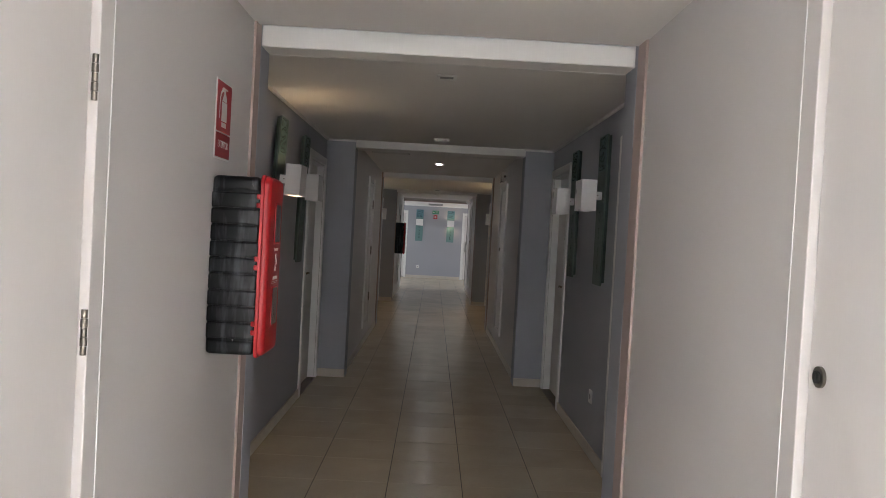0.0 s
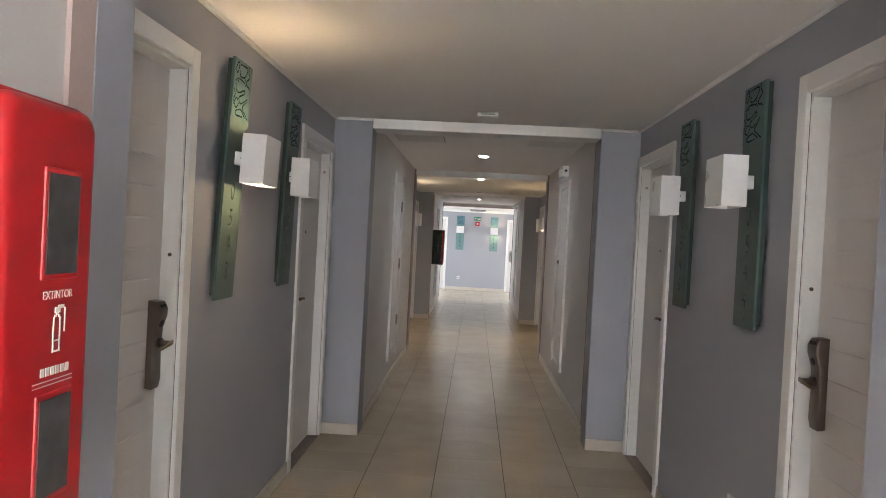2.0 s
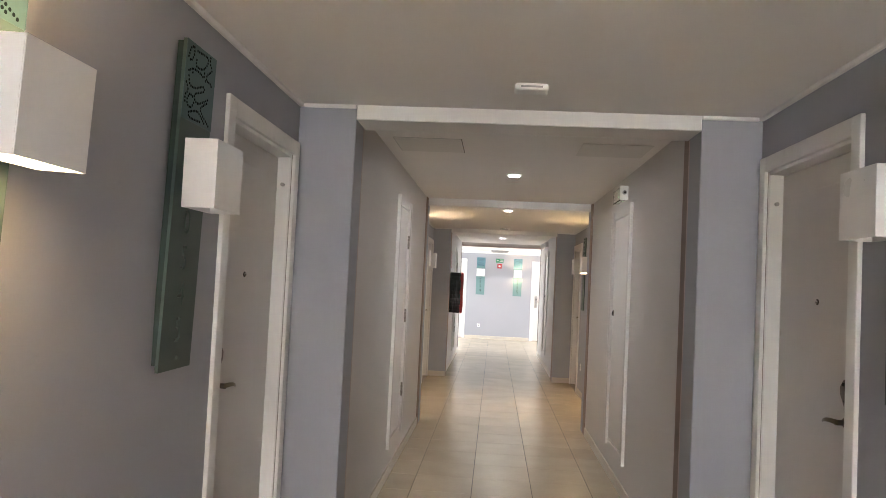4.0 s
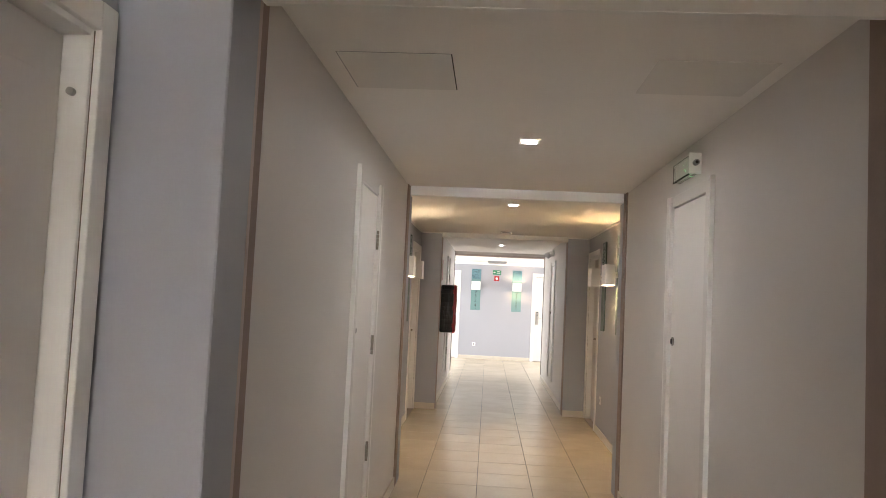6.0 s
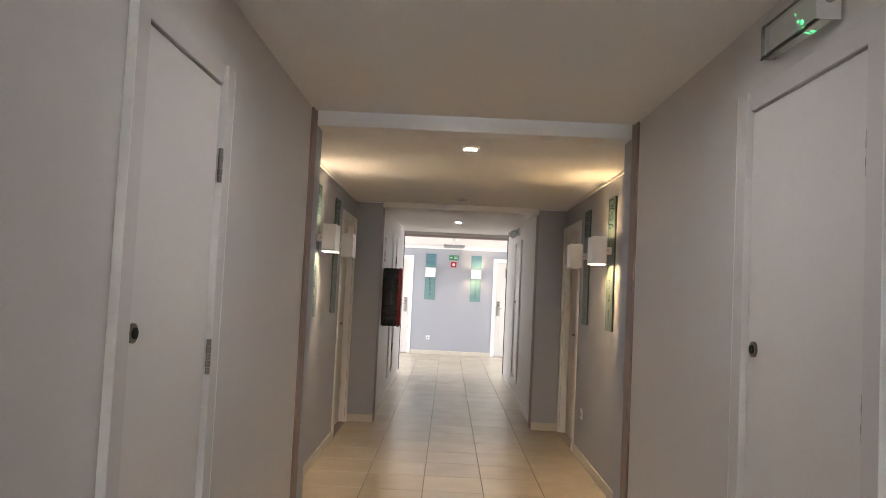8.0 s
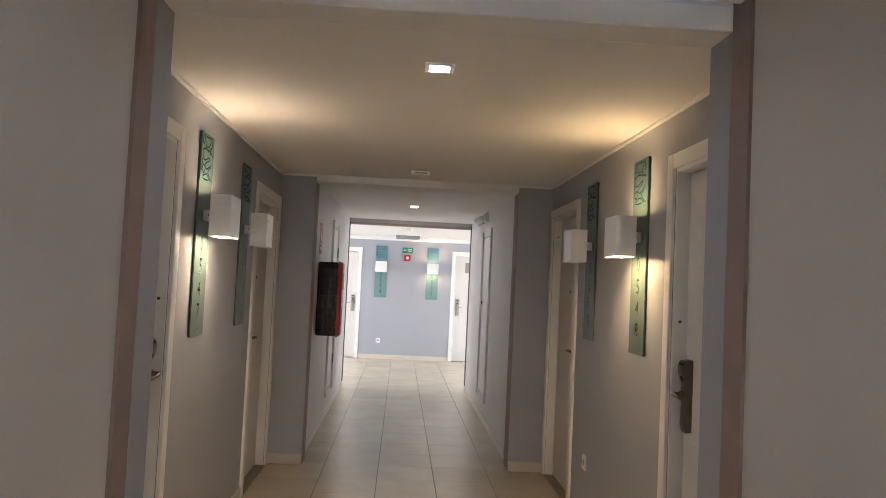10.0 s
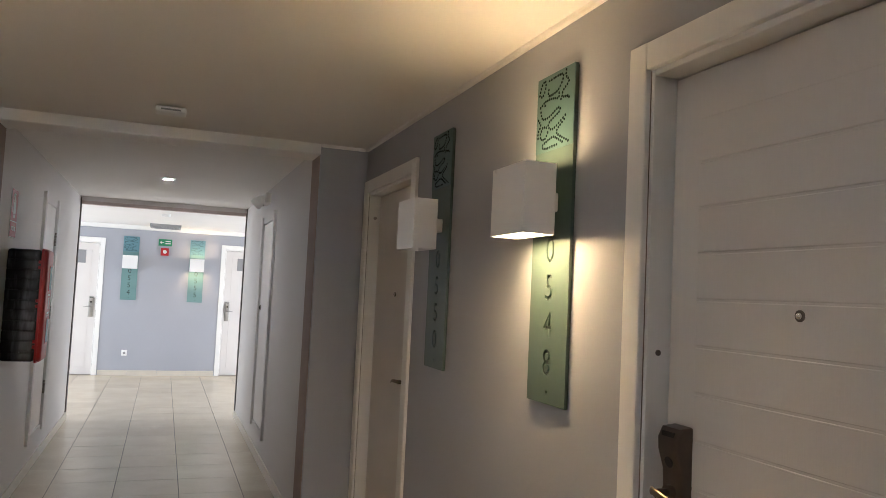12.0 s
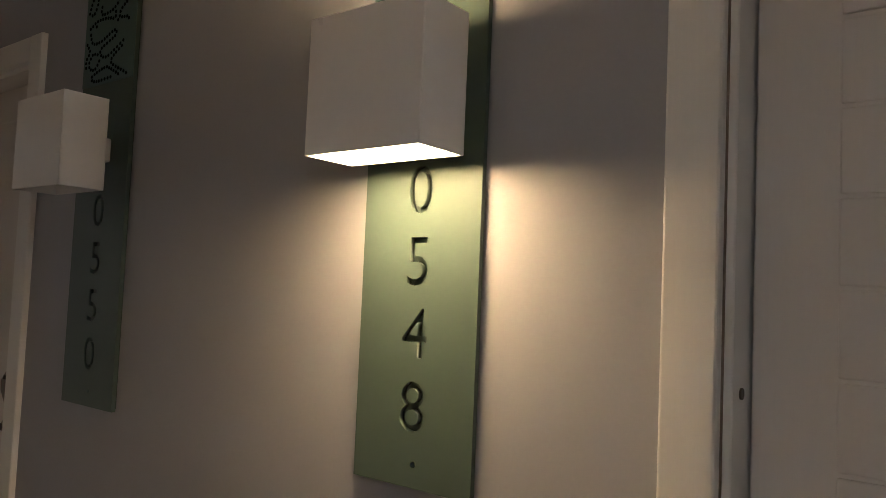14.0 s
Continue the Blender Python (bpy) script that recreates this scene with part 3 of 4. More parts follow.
def smooth_line(knots, step):
    """Points at even steps along a soft curve through the knots."""
    ks = [Vector(k) for k in knots]
    ks = [2 * ks[0] - ks[1]] + ks + [2 * ks[-1] - ks[-2]]
    fine = []
    for p0, p1, p2, p3 in zip(ks, ks[1:], ks[2:], ks[3:]):
        for i in range(24):
            t = i / 24
            fine.append(0.5 * (2 * p1 + (p2 - p0) * t + (2 * p0 - 5 * p1 + 4 * p2 - p3) * t * t + (3 * p1 - p0 - 3 * p2 + p3) * t ** 3))
    fine.append(ks[-2])
    out, run = [fine[0]], 0.0
    for a, b in zip(fine, fine[1:]):
        run += (b - a).length
        if run >= step:
            out.append(b)
            run = 0.0
    return out


def motif():
    """Rows of discs, dark like shaded drill holes, that draw fish and waves on the top tile; u to the right, v up, in
    shares of the tile.
    """
    strokes = [
        ((0.04, 0.80), (0.10, 0.93), (0.20, 0.97), (0.21, 0.87), (0.13, 0.77), (0.04, 0.80)),                  # small fish body
        ((0.32, 0.95), (0.67, 0.96), (0.70, 0.88), (0.56, 0.76), (0.32, 0.74), (0.31, 0.85)),                  # fish head, cut by the edge
        ((0.79, 0.99), (0.79, 0.91), (0.87, 0.82), (0.73, 0.73), (0.70, 0.65), (0.88, 0.62)),                  # its tail
        ((0.61, 0.72), (0.61, 0.66)),
        ((0.08, 0.62), (0.24, 0.68), (0.50, 0.67), (0.74, 0.60), (0.90, 0.60)),                                # back of the large fish
        ((0.08, 0.60), (0.15, 0.45), (0.34, 0.44), (0.60, 0.52), (0.63, 0.46), (0.35, 0.36), (0.36, 0.28), (0.50, 0.26), (0.83, 0.39)),
        ((0.83, 0.35), (0.60, 0.23), (0.60, 0.16), (0.90, 0.02)),
        ((0.10, 0.24), (0.18, 0.32), (0.33, 0.27), (0.24, 0.15), (0.12, 0.17), (0.10, 0.24)),                  # ring
        ((0.03, 0.45), (0.10, 0.36), (0.03, 0.27), (0.04, 0.16)),
        ((0.74, 0.03), (0.55, 0.12), (0.44, 0.14), (0.18, 0.07), (0.26, 0.01), (0.60, 0.02)),
    ]
    bm = B()
    wide, high = PL_W - 0.012, PL_Z1 - PL_ZM - 0.014
    kept = []
    pts = [p for k in strokes for p in smooth_line([((u - 0.5) * wide, 0.008 + v * high) for u, v in k], 0.0108)]
    for u, v in pts + [Vector((-0.062, 0.146))]:
        if all((u - a) ** 2 + (v - b) ** 2 > 0.0088 ** 2 for a, b in kept):
            kept.append((u, v))
            cyl(bm, (0.0156, u, PL_ZM + v), (1, 0, 0), 0.0043, 0.0014, 7)
    return finish("dot_motif", bm, DOTS)


MOTIF = motif()


def plate(number, m, colour=PLATE, tile_colour=MOTILE):
    p = thing("number_plate", "tall %s acrylic room number plate with cut-out digits %s" % ("green" if colour is PLATE else "hall-lit teal", number), "number plate", "room number plates")
    bm = B()
    box(bm, 0.0, -PL_W / 2 + 0.006, PL_Z0 + 0.006, 0.0032, PL_W / 2 - 0.004, PL_Z1 - 0.004)
    part("backing", bm, PLATEIN, p)
    bm = B()
    box(bm, -0.016, -PL_W / 2 + 0.005, PL_Z0 + 0.02, 0.0005, PL_W / 2 - 0.005, PL_Z1 - 0.006)
    part("spacer", bm, PLATEBACK, p)
    sheet = new("face_sheet", cut_digits(number, PL_W, PL_Z0, PL_Z1, colour))
    sheet.parent = p
    bm = B()
    box(bm, 0.0131, -PL_W / 2, PL_ZM, 0.0155, PL_W / 2, PL_Z1 + 0.001, 0.0008)
    tile = part("motif_tile", bm, tile_colour, p, "paler green tile with drilled fish motif")
    dots = new("dot_motif", MOTIF)
    dots.parent = tile
    tagged(dots, "rows of dark discs for the shade in drilled holes")
    p.matrix_basis = m


SC_Z0, SC_Z1, SC_X0, SC_X1, SC_W = 1.645, 1.847, 0.066, 0.165, 0.216


def sconce(lit):
    s = thing("wall_lamp", ("lit white box wall lamp with creamy light" if lit == 2 else "lit white box wall lamp with golden light") if lit else "unlit white box wall lamp", "wall lamp", "corridor wall lamps")
    bm = B()
    w, t = SC_W / 2, 0.003
    box(bm, SC_X0, -w, SC_Z0, SC_X0 + t, w, SC_Z1, 0.0008)
    box(bm, SC_X1 - t, -w, SC_Z0, SC_X1, w, SC_Z1, 0.0008)
    for y in (-w, w - t):
        box(bm, SC_X0 + t, y, SC_Z0 + 0.0002, SC_X1 - t, y + t, SC_Z1 - 0.0002)
    part("shade", bm, SHADE, s, "white painted metal box shade")
    bm = B()
    box(bm, 0.0131, -0.028, 1.722, SC_X0 + 0.001, 0.028, 1.776, 0.002)
    br = part("bracket", bm, SHADE, s)
    for y in (-0.029, 0.029):
        bm = B()
        cyl(bm, (0.042, y, 1.75), (0, 1, 0), 0.004, 0.003, 10)
        part("screw", bm, HINGE, br)
    gap = (0.03, 0.018, 0.006, 0.006)[lit]
    for name, z in (("diffuser", SC_Z0 + gap), ("top_diffuser", SC_Z1 - gap - 0.004)):
        bm = B()
        box(bm, SC_X0 + t, -w + t, z, SC_X1 - t, w - t, z + 0.004)
        part(name, bm, (PLASTIC, DIM, PALEUP if name == "top_diffuser" else PALE, UP if name == "top_diffuser" else WARM)[lit], s, "glowing opal diffuser" if lit else "opal diffuser")
    return s


lamps = {}


def place_lamp(m, lit):
    if lit in lamps:
        copy_thing(lamps[lit], m)
    else:
        lamps[lit] = sconce(lit)
        lamps[lit].matrix_basis = m


PLATES = [("0543", -1, 3.875, 1), ("0545", -1, 4.85, 0), ("0544", 1, 3.885, 0), ("0546", 1, 4.85, 0),
          ("0547", -1, 11.935, 2), ("0549", -1, 12.905, 0), ("0548", 1, 11.944, 3), ("0550", 1, 12.915, 0)]
for number, side, y, lit in PLATES:
    off, lean = {"0543": (0.010, 2.3), "0545": (0.010, 1.5), "0544": (0.022, 0), "0546": (0.024, 0)}.get(number, (0, 0))
    tilt = Matrix.Translation((0, 0, PL_Z0)) @ Matrix.Rotation(radians(lean), 4, 'Y') @ Matrix.Translation((0, 0, -PL_Z0))
    plate(number, on_wall(side, y, W - off) @ tilt)
    place_lamp(on_wall(side, y - 0.022, W - 0.002) if number == "0545" else on_wall(side, y - 0.010 * side, W - off) @ tilt, lit)
for number, x, lit in (("0554", -0.49, 0), ("0555", 0.49, 1)):
    m = pose(x, F1, 0, 0, 0, -90)
    plate(number, m, HALLPLATE, HALLTILE)
    place_lamp(m, lit)


# ---- extinguisher cabinets and signs ----
def rounded_slab(bm, x0, x1, y0, y1, z0, z1, corner, edge, steps=5):
    """A slab facing +x with round corners in the yz plane and a rounded front edge."""
    def ring(x, inset):
        r = max(corner - inset, 0.002)
        vs = []
        for cy, cz, a0 in ((y1 - corner, z1 - corner, 0), (y0 + corner, z1 - corner, 90), (y0 + corner, z0 + corner, 180), (y1 - corner, z0 + corner, 270)):
            for i in range(steps + 1):
                a = radians(a0 + 90 * i / steps)
                vs.append(bm.verts.new((x, cy + r * math.cos(a), cz + r * math.sin(a))))
        return vs
    rings = [ring(x0, 0.0)]
    for i in range(steps + 1):
        a = radians(90 * i / steps)
        rings.append(ring(x1 - edge + edge * math.sin(a), edge * (1 - math.cos(a))))
    for r0, r1 in zip(rings, rings[1:]):
        for i in range(len(r0)):
            j = (i + 1) % len(r0)
            bm.faces.new((r0[i], r0[j], r1[j], r1[i]))
    bm.faces.new(rings[0][::-1]), bm.faces.new(rings[-1])
    bmesh.ops.recalc_face_normals(bm, faces=bm.faces)


def cabinet():
    e = thing("extinguisher_cabinet", "black ribbed extinguisher cabinet with red lid on the wall", "fire extinguisher", "extinguisher cabinets")
    w, z0, z1 = 0.118, 0.955, 1.621
    bm = B()
    rows = 11
    dz = (z1 - z0) / rows
    box(bm, 0.0, -w + 0.006, z0 + 0.006, 0.180, w - 0.006, z1 - 0.006, 0.018, 4)
    body = part("body", bm, BLACK, e, "black ribbed plastic tub with scuffs and drips", True)
    for i in range(rows):
        g = (0.0, 0.0025, 0.001)[i % 3]
        edge = 0.018 if i in (0, rows - 1) else 0.007
        bm = B()
        box(bm, 0.001, -w + g, z0 + i * dz + 0.0015, 0.181 - g, w - g, z0 + (i + 1) * dz - 0.0015, edge, 3)
        part("rib", bm, BLACK, body, "", True)
    bm = B()
    rounded_slab(bm, 0.182, 0.195, -w - 0.006, w + 0.006, z0 - 0.008, z1 + 0.007, 0.030, 0.006)
    rounded_slab(bm, 0.193, 0.2185, -w + 0.001, w - 0.001, z0 - 0.001, z1 + 0.001, 0.034, 0.020)
    lid = part("lid", bm, RED, e, "glossy red plastic lid", True)
    for a, b in ((1.372, 1.53), (1.055, 1.212)):
        bm = B()
        box(bm, 0.215, -0.028, a, 0.2215, 0.066, b, 0.003, 2)
        fr = part("window_frame", bm, RED, lid)
        bm = B()
        box(bm, 0.2212, -0.021, a + 0.008, 0.2225, 0.059, b - 0.008, 0.0005)
        part("window", bm, DARKGLASS, lid, "smoky clear window")
    for z in (1.06, 1.30, 1.53):
        for o in (-0.016, 0.016):
            bm = B()
            box(bm, 0.168, -w - 0.008, z + o - 0.010, 0.184, -w + 0.004, z + o + 0.010, 0.004, 2)
            part("clip", bm, RED, lid, "", True)
    bm = B()
    for y0, y1, za, zb in ((0.0085, 0.0110, 1.268, 1.318), (0.0250, 0.0275, 1.268, 1.318), (0.0110, 0.0250, 1.268, 1.2705),
                           (0.0110, 0.0155, 1.318, 1.3215), (0.0205, 0.0250, 1.318, 1.3215), (0.0110, 0.0250, 1.2835, 1.2855),
                           (0.0370, 0.0390, 1.295, 1.330), (0.0155, 0.0205, 1.3215, 1.326)):
        box(bm, 0.2180, y0, za, 0.2198, y1, zb)
    box(bm, 0.2183, 0.012, 1.324, 0.2202, 0.024, 1.332)
    box(bm, 0.2183, 0.020, 1.330, 0.2200, 0.034, 1.335)
    part("pictogram", bm, SIGNWHITE, lid, "white printed extinguisher symbol")
    bm = B()
    for i in range(6):
        box(bm, 0.2183, -0.018 + i * 0.0125, 1.236, 0.2196, -0.018 + i * 0.0125 + 0.009, 1.248)
    for z in (1.222, 1.228):
        box(bm, 0.2183, -0.035, z, 0.2193, 0.065, z + 0.0015)
    tagged(part("lettering", bm, SIGNWHITE, lid, "small white printed lines"), kind="stuff")
    word("title", "EXTINTOR", 0.0165, 0.0003, SIGNWHITE, lid, Matrix.Translation((0.2190, 0.018, 1.350)) @ FACE, 0.95)
    return e


cab = cabinet()
cab.matrix_basis = on_wall(-1, 1.82, N)
copy_thing(cab, on_wall(-1, 15.09, N))


def extinguisher_sign():
    s = thing("extinguisher_sign", "red and white extinguisher sign on the wall above the cabinet", "sign", "extinguisher signs")
    w, z0, z1 = 0.098, 1.683, 1.977
    bm = B()
    box(bm, 0.0, -w, z0, 0.004, w, z1, 0.001)
    part("board", bm, SIGNWHITE, s, "white sign board")
    bm = B()
    box(bm, 0.0035, -w + 0.006, z0 + 0.006, 0.0052, w - 0.006, z0 + 0.096, 0.0005)
    box(bm, 0.0035, -w + 0.006, z0 + 0.102, 0.0052, w - 0.006, z1 - 0.006, 0.0005)
    part("red_print", bm, REDSIGN, s)
    bm = B()
    zc = z0 + 0.12
    box(bm, 0.005, -0.03, zc, 0.006, 0.03, zc + 0.018)
    box(bm, 0.005, -0.034, zc + 0.022, 0.006, 0.034, zc + 0.095, 0.0004)
    bmv = [(0.006, -0.034, zc + 0.097), (0.006, 0.034, zc + 0.097), (0.006, 0.012, zc + 0.128), (0.006, -0.012, zc + 0.128)]
    bm.faces.new([bm.verts.new(v) for v in bmv])
    box(bm, 0.005, -0.010, zc + 0.128, 0.006, 0.010, zc + 0.142)
    box(bm, 0.005, -0.03, zc + 0.142, 0.006, 0.036, zc + 0.148)
    for i in range(9):
        a0 = radians(95 + i * 11)
        y = -0.012 + 0.048 * math.cos(a0)
        z = zc + 0.08 + 0.062 * math.sin(a0)
        box(bm, 0.005, y - 0.003, z - 0.008, 0.0059, y + 0.003, z + 0.008)
    box(bm, 0.005, -0.062, zc + 0.03, 0.0058, -0.056, zc + 0.08)
    part("pictogram", bm, SIGNWHITE, s, "white extinguisher symbol")
    word("lettering", "EXTINTOR", 0.038, 0.0003, SIGNWHITE, s, Matrix.Translation((0.0056, 0, z0 + 0.054)) @ FACE, 0.72)
    return s


sg = extinguisher_sign()
sg.matrix_basis = on_wall(-1, 1.80, N)
copy_thing(sg, on_wall(-1, 15.06, N))

# exit and alarm signs in the hall
ex = thing("exit_sign", "green and white exit sign on the hall end wall", "sign")
bm = B()
box(bm, 0, -0.10, 2.03, 0.006, 0.10, 2.135, 0.001)
part("board", bm, GREENSIGN, ex, "green sign board")
bm = B()
box(bm, 0.005, -0.058, 2.0765, 0.0072, -0.020, 2.0885)
for x in (0.0061, 0.0072):      # arrow head
    bm.faces.new([bm.verts.new(v) for v in ((x, -0.088, 2.0825), (x, -0.055, 2.058), (x, -0.055, 2.107))])
for z in (2.06, 2.095):
    box(bm, 0.005, 0.0, z, 0.0072, 0.08, z + 0.016)
part("pictogram", bm, SIGNWHITE, ex, "white arrow and lettering")
ex.matrix_basis = pose(0, F1, 0, 0, 0, -90)
al = thing("alarm_button", "red fire alarm call point on the hall end wall", "alarm")
bm = B()
box(bm, 0, -0.06, 1.875, 0.045, 0.06, 1.995, 0.006, 2)
part("case", bm, RED, al, "red plastic case")
bm = B()
cyl(bm, (0.046, 0, 1.935), (1, 0, 0), 0.03, 0.006, 20)
part("button", bm, SIGNWHITE, al, "white round button", True)
al.matrix_basis = pose(0, F1, 0, 0, 0, -90)


# ---- ceiling fittings ----
def downlight(lit, lamp=None):
    d = thing("downlight", "lit square recessed ceiling spot in a white frame" if lit else "unlit square recessed ceiling spot in a white frame", "ceiling light", "ceiling spots")
    bm = B()
    for a, b, c, e in ((-0.055, -0.06, 0.055, -0.038), (-0.055, 0.038, 0.055, 0.06), (-0.055, -0.0379, -0.036, 0.0379), (0.036, -0.0379, 0.055, 0.0379)):
        box(bm, a, b, -0.008, c, e, 0.002, 0.0025, 1)
    part("frame", bm, WHITE, d, "white square frame")
    bm = B()
    box(bm, -0.036, -0.038, -0.003, 0.036, 0.038, 0.002)
    part("diffuser", bm, lamp if lit else GREYPL, d, "bright cool white panel" if lit else "dark grey lamp recess")
    return d


on, weak, off = downlight(True, COOL), downlight(True, COOL2), downlight(False)
weak.matrix_basis = pose(0, 11.06, ZW)
on.matrix_basis = pose(0, 8.486, ZN)
copy_thing(on, pose(0, 16.58, ZN))
off.matrix_basis = pose(0, 3.03, ZW)
copy_thing(off, pose(0, 0.42, ZN))

det = thing("smoke_detector", "small white box detector on the bay ceiling", "detector", "ceiling detectors")
bm = B()
box(bm, -0.07, -0.045, -0.03, 0.07, 0.045, 0, 0.01, 3)
part("case", bm, PLASTIC, det, "", True)
bm = B()
box(bm, -0.045, -0.0465, -0.02, 0.045, -0.044, -0.012)
part("slot", bm, GREYPL, det, "grey slot")
det.matrix_basis = pose(0, 5.72, ZW)
copy_thing(det, pose(0, 13.776, ZW))

vent = thing("ceiling_vent", "white slatted air vent in the hall ceiling", "vent")
bm = B()
for a, b, c, e in ((-0.22, -0.30, 0.22, -0.27), (-0.22, 0.27, 0.22, 0.30), (-0.22, -0.27, -0.19, 0.27), (0.19, -0.27, 0.22, 0.27)):
    box(bm, a, b, -0.035, c, e, 0, 0.003)
part("frame", bm, GREYPL, vent, "grey metal frame")
for i in range(9):
    bm = B()
    y = -0.24 + i * 0.06
    box(bm, -0.19, y, -0.030, 0.19, y + 0.03, -0.012)
    part("slat", bm, GREYPL, vent)
vent.matrix_basis = pose(-0.01, 22.15, ZN)
hd = thing("hall_detector", "small white round detector on the hall ceiling", "detector")
bm = B()
cyl(bm, (0, 0, -0.015), (0, 0, 1), 0.05, 0.03, 20, 0.06)
part("case", bm, PLASTIC, hd, "", True)
hd.matrix_basis = pose(-0.01, 20.1, ZN)


def hatch(x0, x1, y0, y1):
    h = thing("ceiling_hatch", "flush white access hatch in the corridor ceiling", "hatch", "ceiling hatches")
    bm = B()
    box(bm, x0, y0, ZN - 0.003, x1, y1, ZN + 0.01, 0.001)
    part("lid", bm, LIDGREY, h)
    for n2, (a, b, c, e) in enumerate(((x0 - 0.004, y0, x0, y1), (x1, y0, x1 + 0.004, y1))):
        bm = B()
        box(bm, a, b, ZN - 0.0015, c, e, ZN + 0.005)
        part("gap", bm, DARK if n2 and x0 < 0 else GREYPL if x0 < 0 else LIDGREY, h, "dark joint beside the lid" if n2 and x0 < 0 else "")
    bm = B()
    box(bm, x0, y1, ZN - 0.0012, x1, y1 + 0.002, ZN + 0.005)
    part("gap", bm, GREYPL if x0 < 0 else LIDGREY, h)
    bm = B()
    box(bm, x0, y0 - 0.002, ZN - 0.0012, x1, y0, ZN + 0.005)
    part("gap", bm, GREYPL if x0 < 0 else LIDGREY, h)


hatch(-0.765, -0.355, 7.075, 7.53)
hatch(0.375, 0.785, 7.075, 7.50)

# emergency lights
em = thing("emergency_light", "white emergency light with clear cover and green indicator", "emergency light")
bm = B()
box(bm, 0, -0.005, 2.155, 0.062, 0.0, 2.262, 0.001)
box(bm, 0, -0.36, 2.165, 0.050, -0.355, 2.255, 0.001)
box(bm, 0, -0.3549, 2.17, 0.010, -0.0051, 2.250, 0.002)
part("housing", bm, PLASTIC, em, "white plastic housing")
bm = B()
box(bm, 0.0105, -0.354, 2.158, 0.056, -0.006, 2.257, 0.004, 2)
part("cover", bm, CLEAR, em, "clear acrylic cover")
bm = B()
box(bm, 0.050, -0.354, 2.1545, 0.0575, -0.006, 2.1575, 0.001)
part("lip", bm, DARK, em, "dark seam under the cover")
bm = B()
cyl(bm, (0.03, 0.012, 2.21), (0, 1, 0), 0.015, 0.03, 18)
gl = part("cable_gland", bm, GREYPL, em, "grey cable gland", True)
bm = B()
cyl(bm, (0.03, 0.028, 2.21), (0, 1, 0), 0.008, 0.003, 14)
part("hole", bm, DARK, gl)
for y, z in ((-0.15, 2.20), (-0.125, 2.19), (-0.165, 2.225)):
    bm = B()
    cyl(bm, (0.0125, y, z), (1, 0, 0), 0.006 if z == 2.19 else 0.003, 0.006, 10)
    part("indicator", bm, LED, em, "small glowing green indicator")
em.matrix_basis = on_wall(1, 8.262, N) @ Matrix.Translation((0, 0, -0.018))
tw = thing("twin_spot_light", "white emergency light with two round lamp heads", "emergency light")
bm = B()
box(bm, 0, -0.13, 2.19, 0.05, 0.13, 2.29, 0.012, 3)
part("housing", bm, PLASTIC, tw, "", True)
for y in (-0.075, 0.075):
    aim = Vector((0.62, -0.45, -0.64)).normalized()
    bm = B()
    cyl(bm, Vector((0.085, y, 2.215)) + aim * 0.012, aim, 0.040, 0.05, 20, 0.052)
    bmesh.ops.create_uvsphere(bm, u_segments=16, v_segments=8, radius=0.046, matrix=Matrix.Translation((0.085, y, 2.215)))
    head = part("lamp_head", bm, PLASTIC, tw, "white round lamp head", True)
    bm = B()
    cyl(bm, Vector((0.085, y, 2.215)) + aim * 0.0375, aim, 0.044, 0.003, 20)
    part("lens", bm, DARKGLASS, head, "smoky round lens", True)
bm = B()
box(bm, 0.045, -0.012, 2.175, 0.060, 0.012, 2.195, 0.003)
part("switch", bm, DARK, tw, "small black test switch")
tw.matrix_basis = on_wall(1, 16.72, N)

# ---- sockets ----
def socket(m):
    s = thing("wall_socket", "white plastic wall socket low on the wall", "socket", "wall sockets")
    bm = B()
    box(bm, 0, -0.04, 0.35, 0.010, 0.04, 0.44, 0.004, 2)
    part("cover", bm, PLASTIC, s, "", True)
    bm = B()
    cyl(bm, (0.0102, 0, 0.395), (1, 0, 0), 0.019, 0.0012, 18)
    part("well", bm, GREYPL, s)
    s.matrix_basis = m


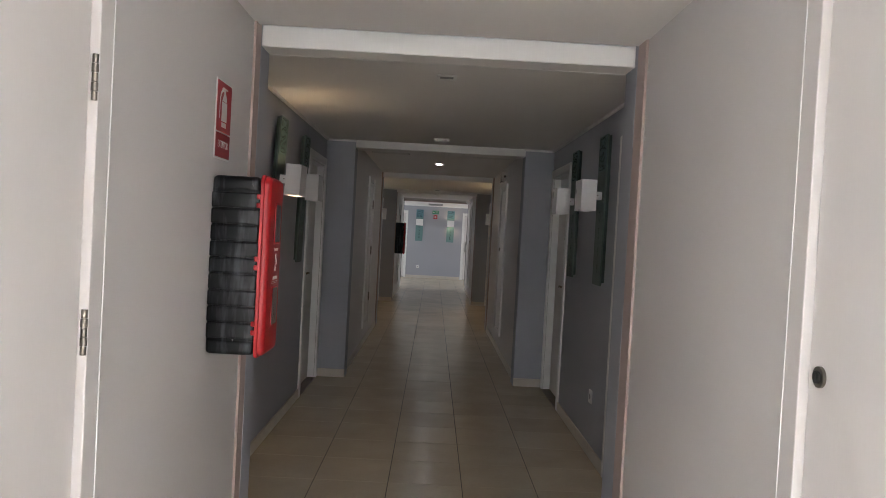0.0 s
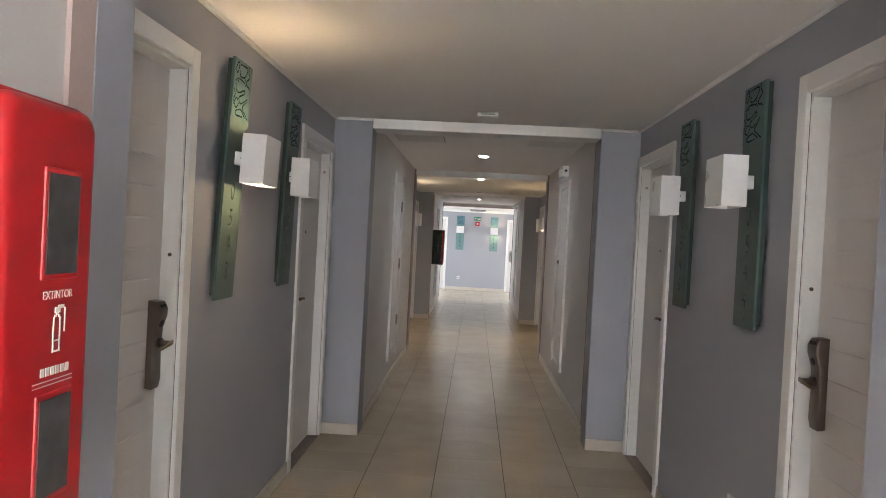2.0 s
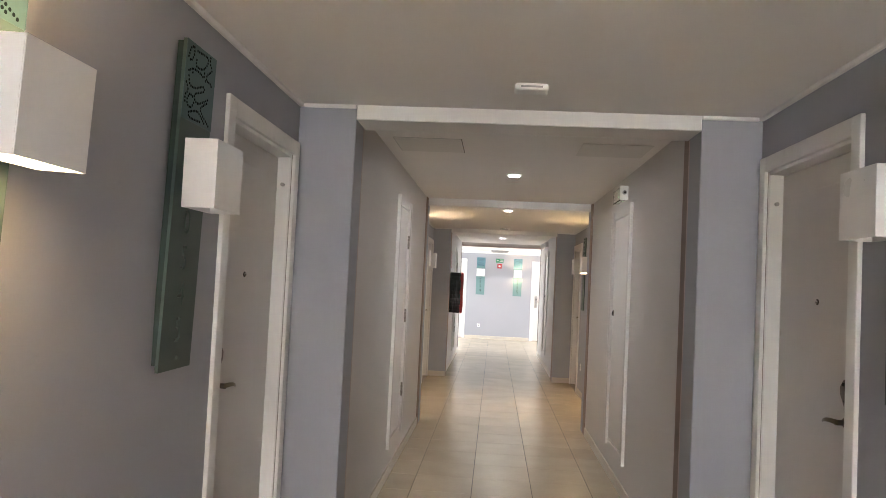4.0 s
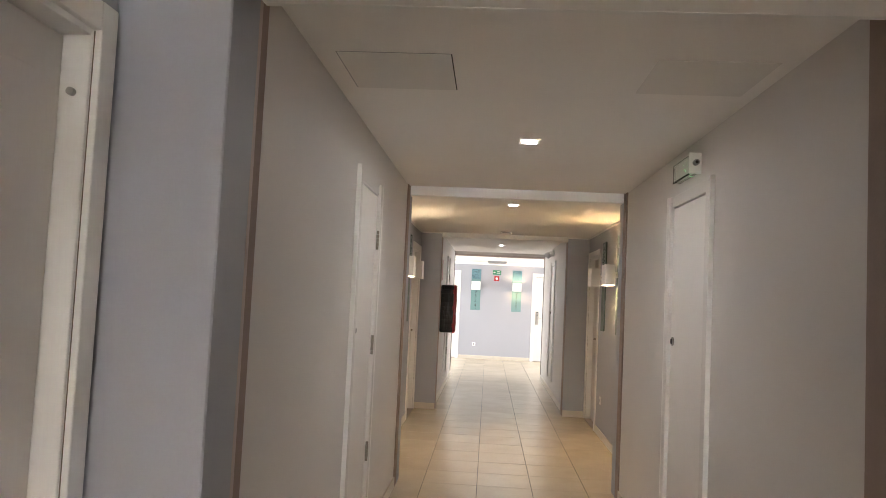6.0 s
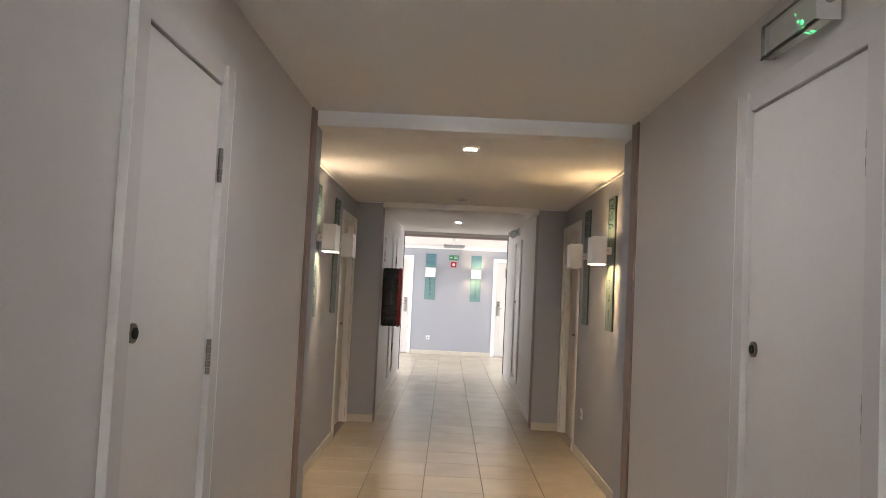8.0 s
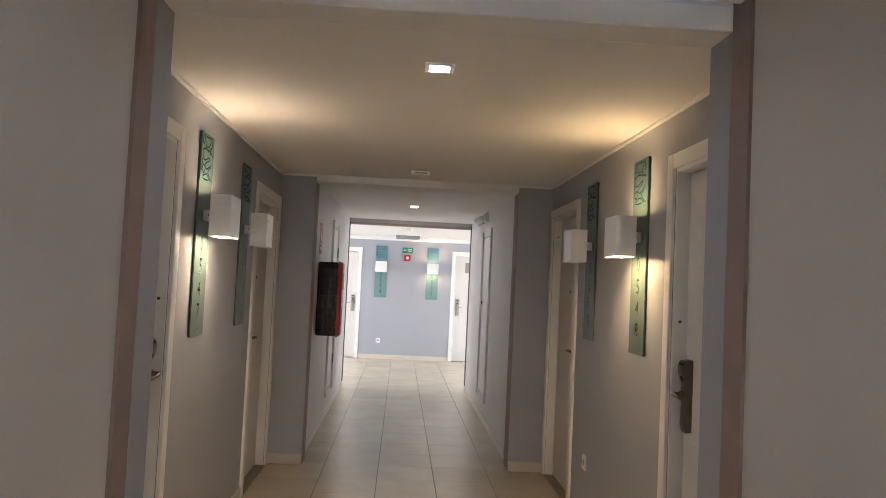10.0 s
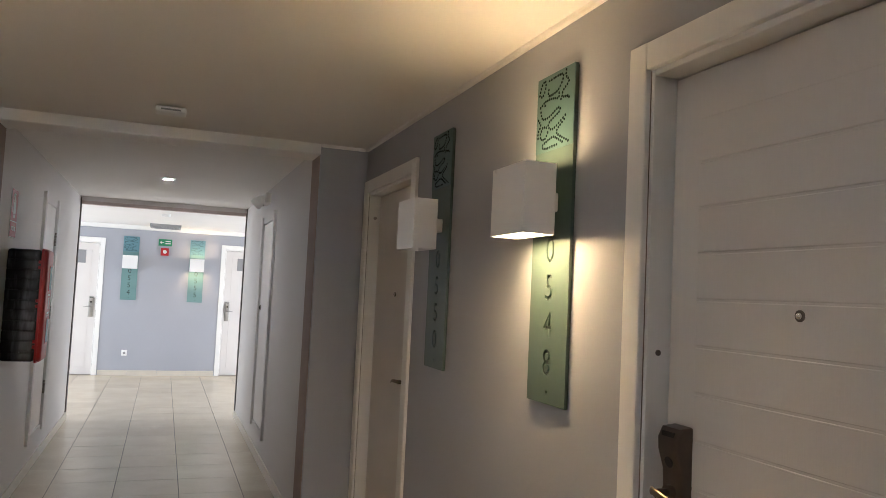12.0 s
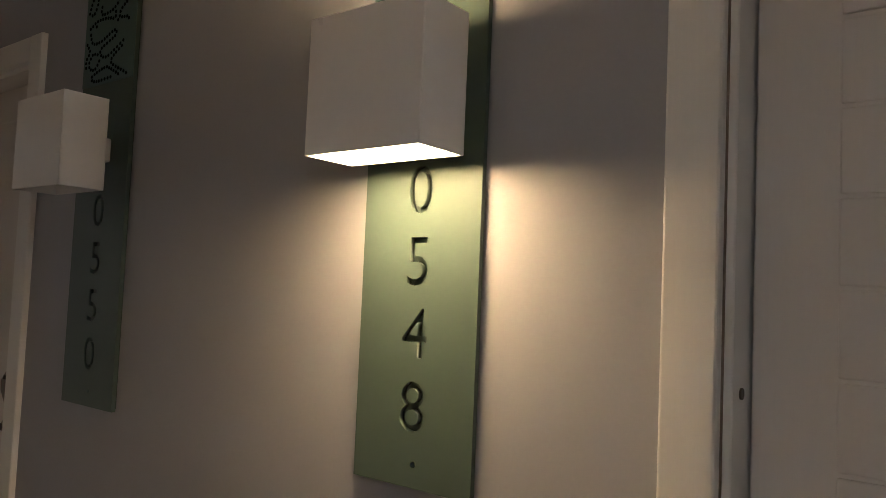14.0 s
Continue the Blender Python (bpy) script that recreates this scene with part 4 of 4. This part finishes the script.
socket(on_wall(1, 3.98, W))
socket(on_wall(1, 12.91, W))
socket(pose(-0.486, F1, -0.05, 0, 0, -90))

# ---- floor: bed of grout with tiles set in it ----
bm = B()
box(bm, -HALL - 0.2, A0 - 3.8, -0.15, HALL + 0.2, F1 + 0.25, -0.003)
floor = structure("floor", bm, GROUT, "cream glazed floor tiles with thin dark joints", "floor")
TP, TG = 0.4255, 0.0022


def tile_mesh(w, l):
    bm = B()
    c = 0.0012
    g = 0.0013
    lo = [bm.verts.new((x, y, -0.006)) for x, y in ((TG, g), (w - TG, g), (w - TG, l - g), (TG, l - g))]
    mid = [bm.verts.new((v.co.x, v.co.y, -c)) for v in lo]
    top = [bm.verts.new((x, y, 0)) for x, y in ((TG + c, g + c), (w - TG - c, g + c), (w - TG - c, l - g - c), (TG + c, l - g - c))]
    for a, b in ((lo, mid), (mid, top)):
        for i in range(4):
            bm.faces.new((a[i], a[(i + 1) % 4], b[(i + 1) % 4], b[i]))
    bm.faces.new(top)
    return finish("tile", bm, TILE)


tm, tw2 = tile_mesh(TP, TP), tile_mesh(0.47, TP)
rng = random.Random(4)
y = 15.125 - 41 * TP
while y < F1 - 0.02:
    for i, x in enumerate((-0.213 - TP - 0.47, -0.213 - TP, -0.213, -0.213 + TP, -0.213 + 2 * TP)):
        t = new("tile", tw2 if i in (0, 4) else tm)
        t.parent = floor
        t.location = (x, y, rng.uniform(-0.0004, 0.0))
    y += TP
bm = B()
for side in (-1, 1):
    for y0, y1 in ((15.125 + 8 * TP, F1), (-5.6, -2.1)):
        y = y0
        while y < y1:
            for i in range(6):
                x = side * (0.213 + TP + 0.47 + TP * i)
                xa, xb = sorted((x + side * TG, x + side * (TP - TG)))
                box(bm, xa, y + TG, -0.006, xb, min(y + TP, y1 + 0.2) - TG, 0, 0.0012)
            y += TP
y = -5.6
while y < -2.35:
    for i in range(4):
        box(bm, -0.851 + i * TP + TG, y + TG, -0.006, -0.851 + (i + 1) * TP - TG, y + TP - TG, 0, 0.0012)
    y += TP
rest = part("tile_field", bm, TILE, floor)
tagged(rest, kind="stuff")
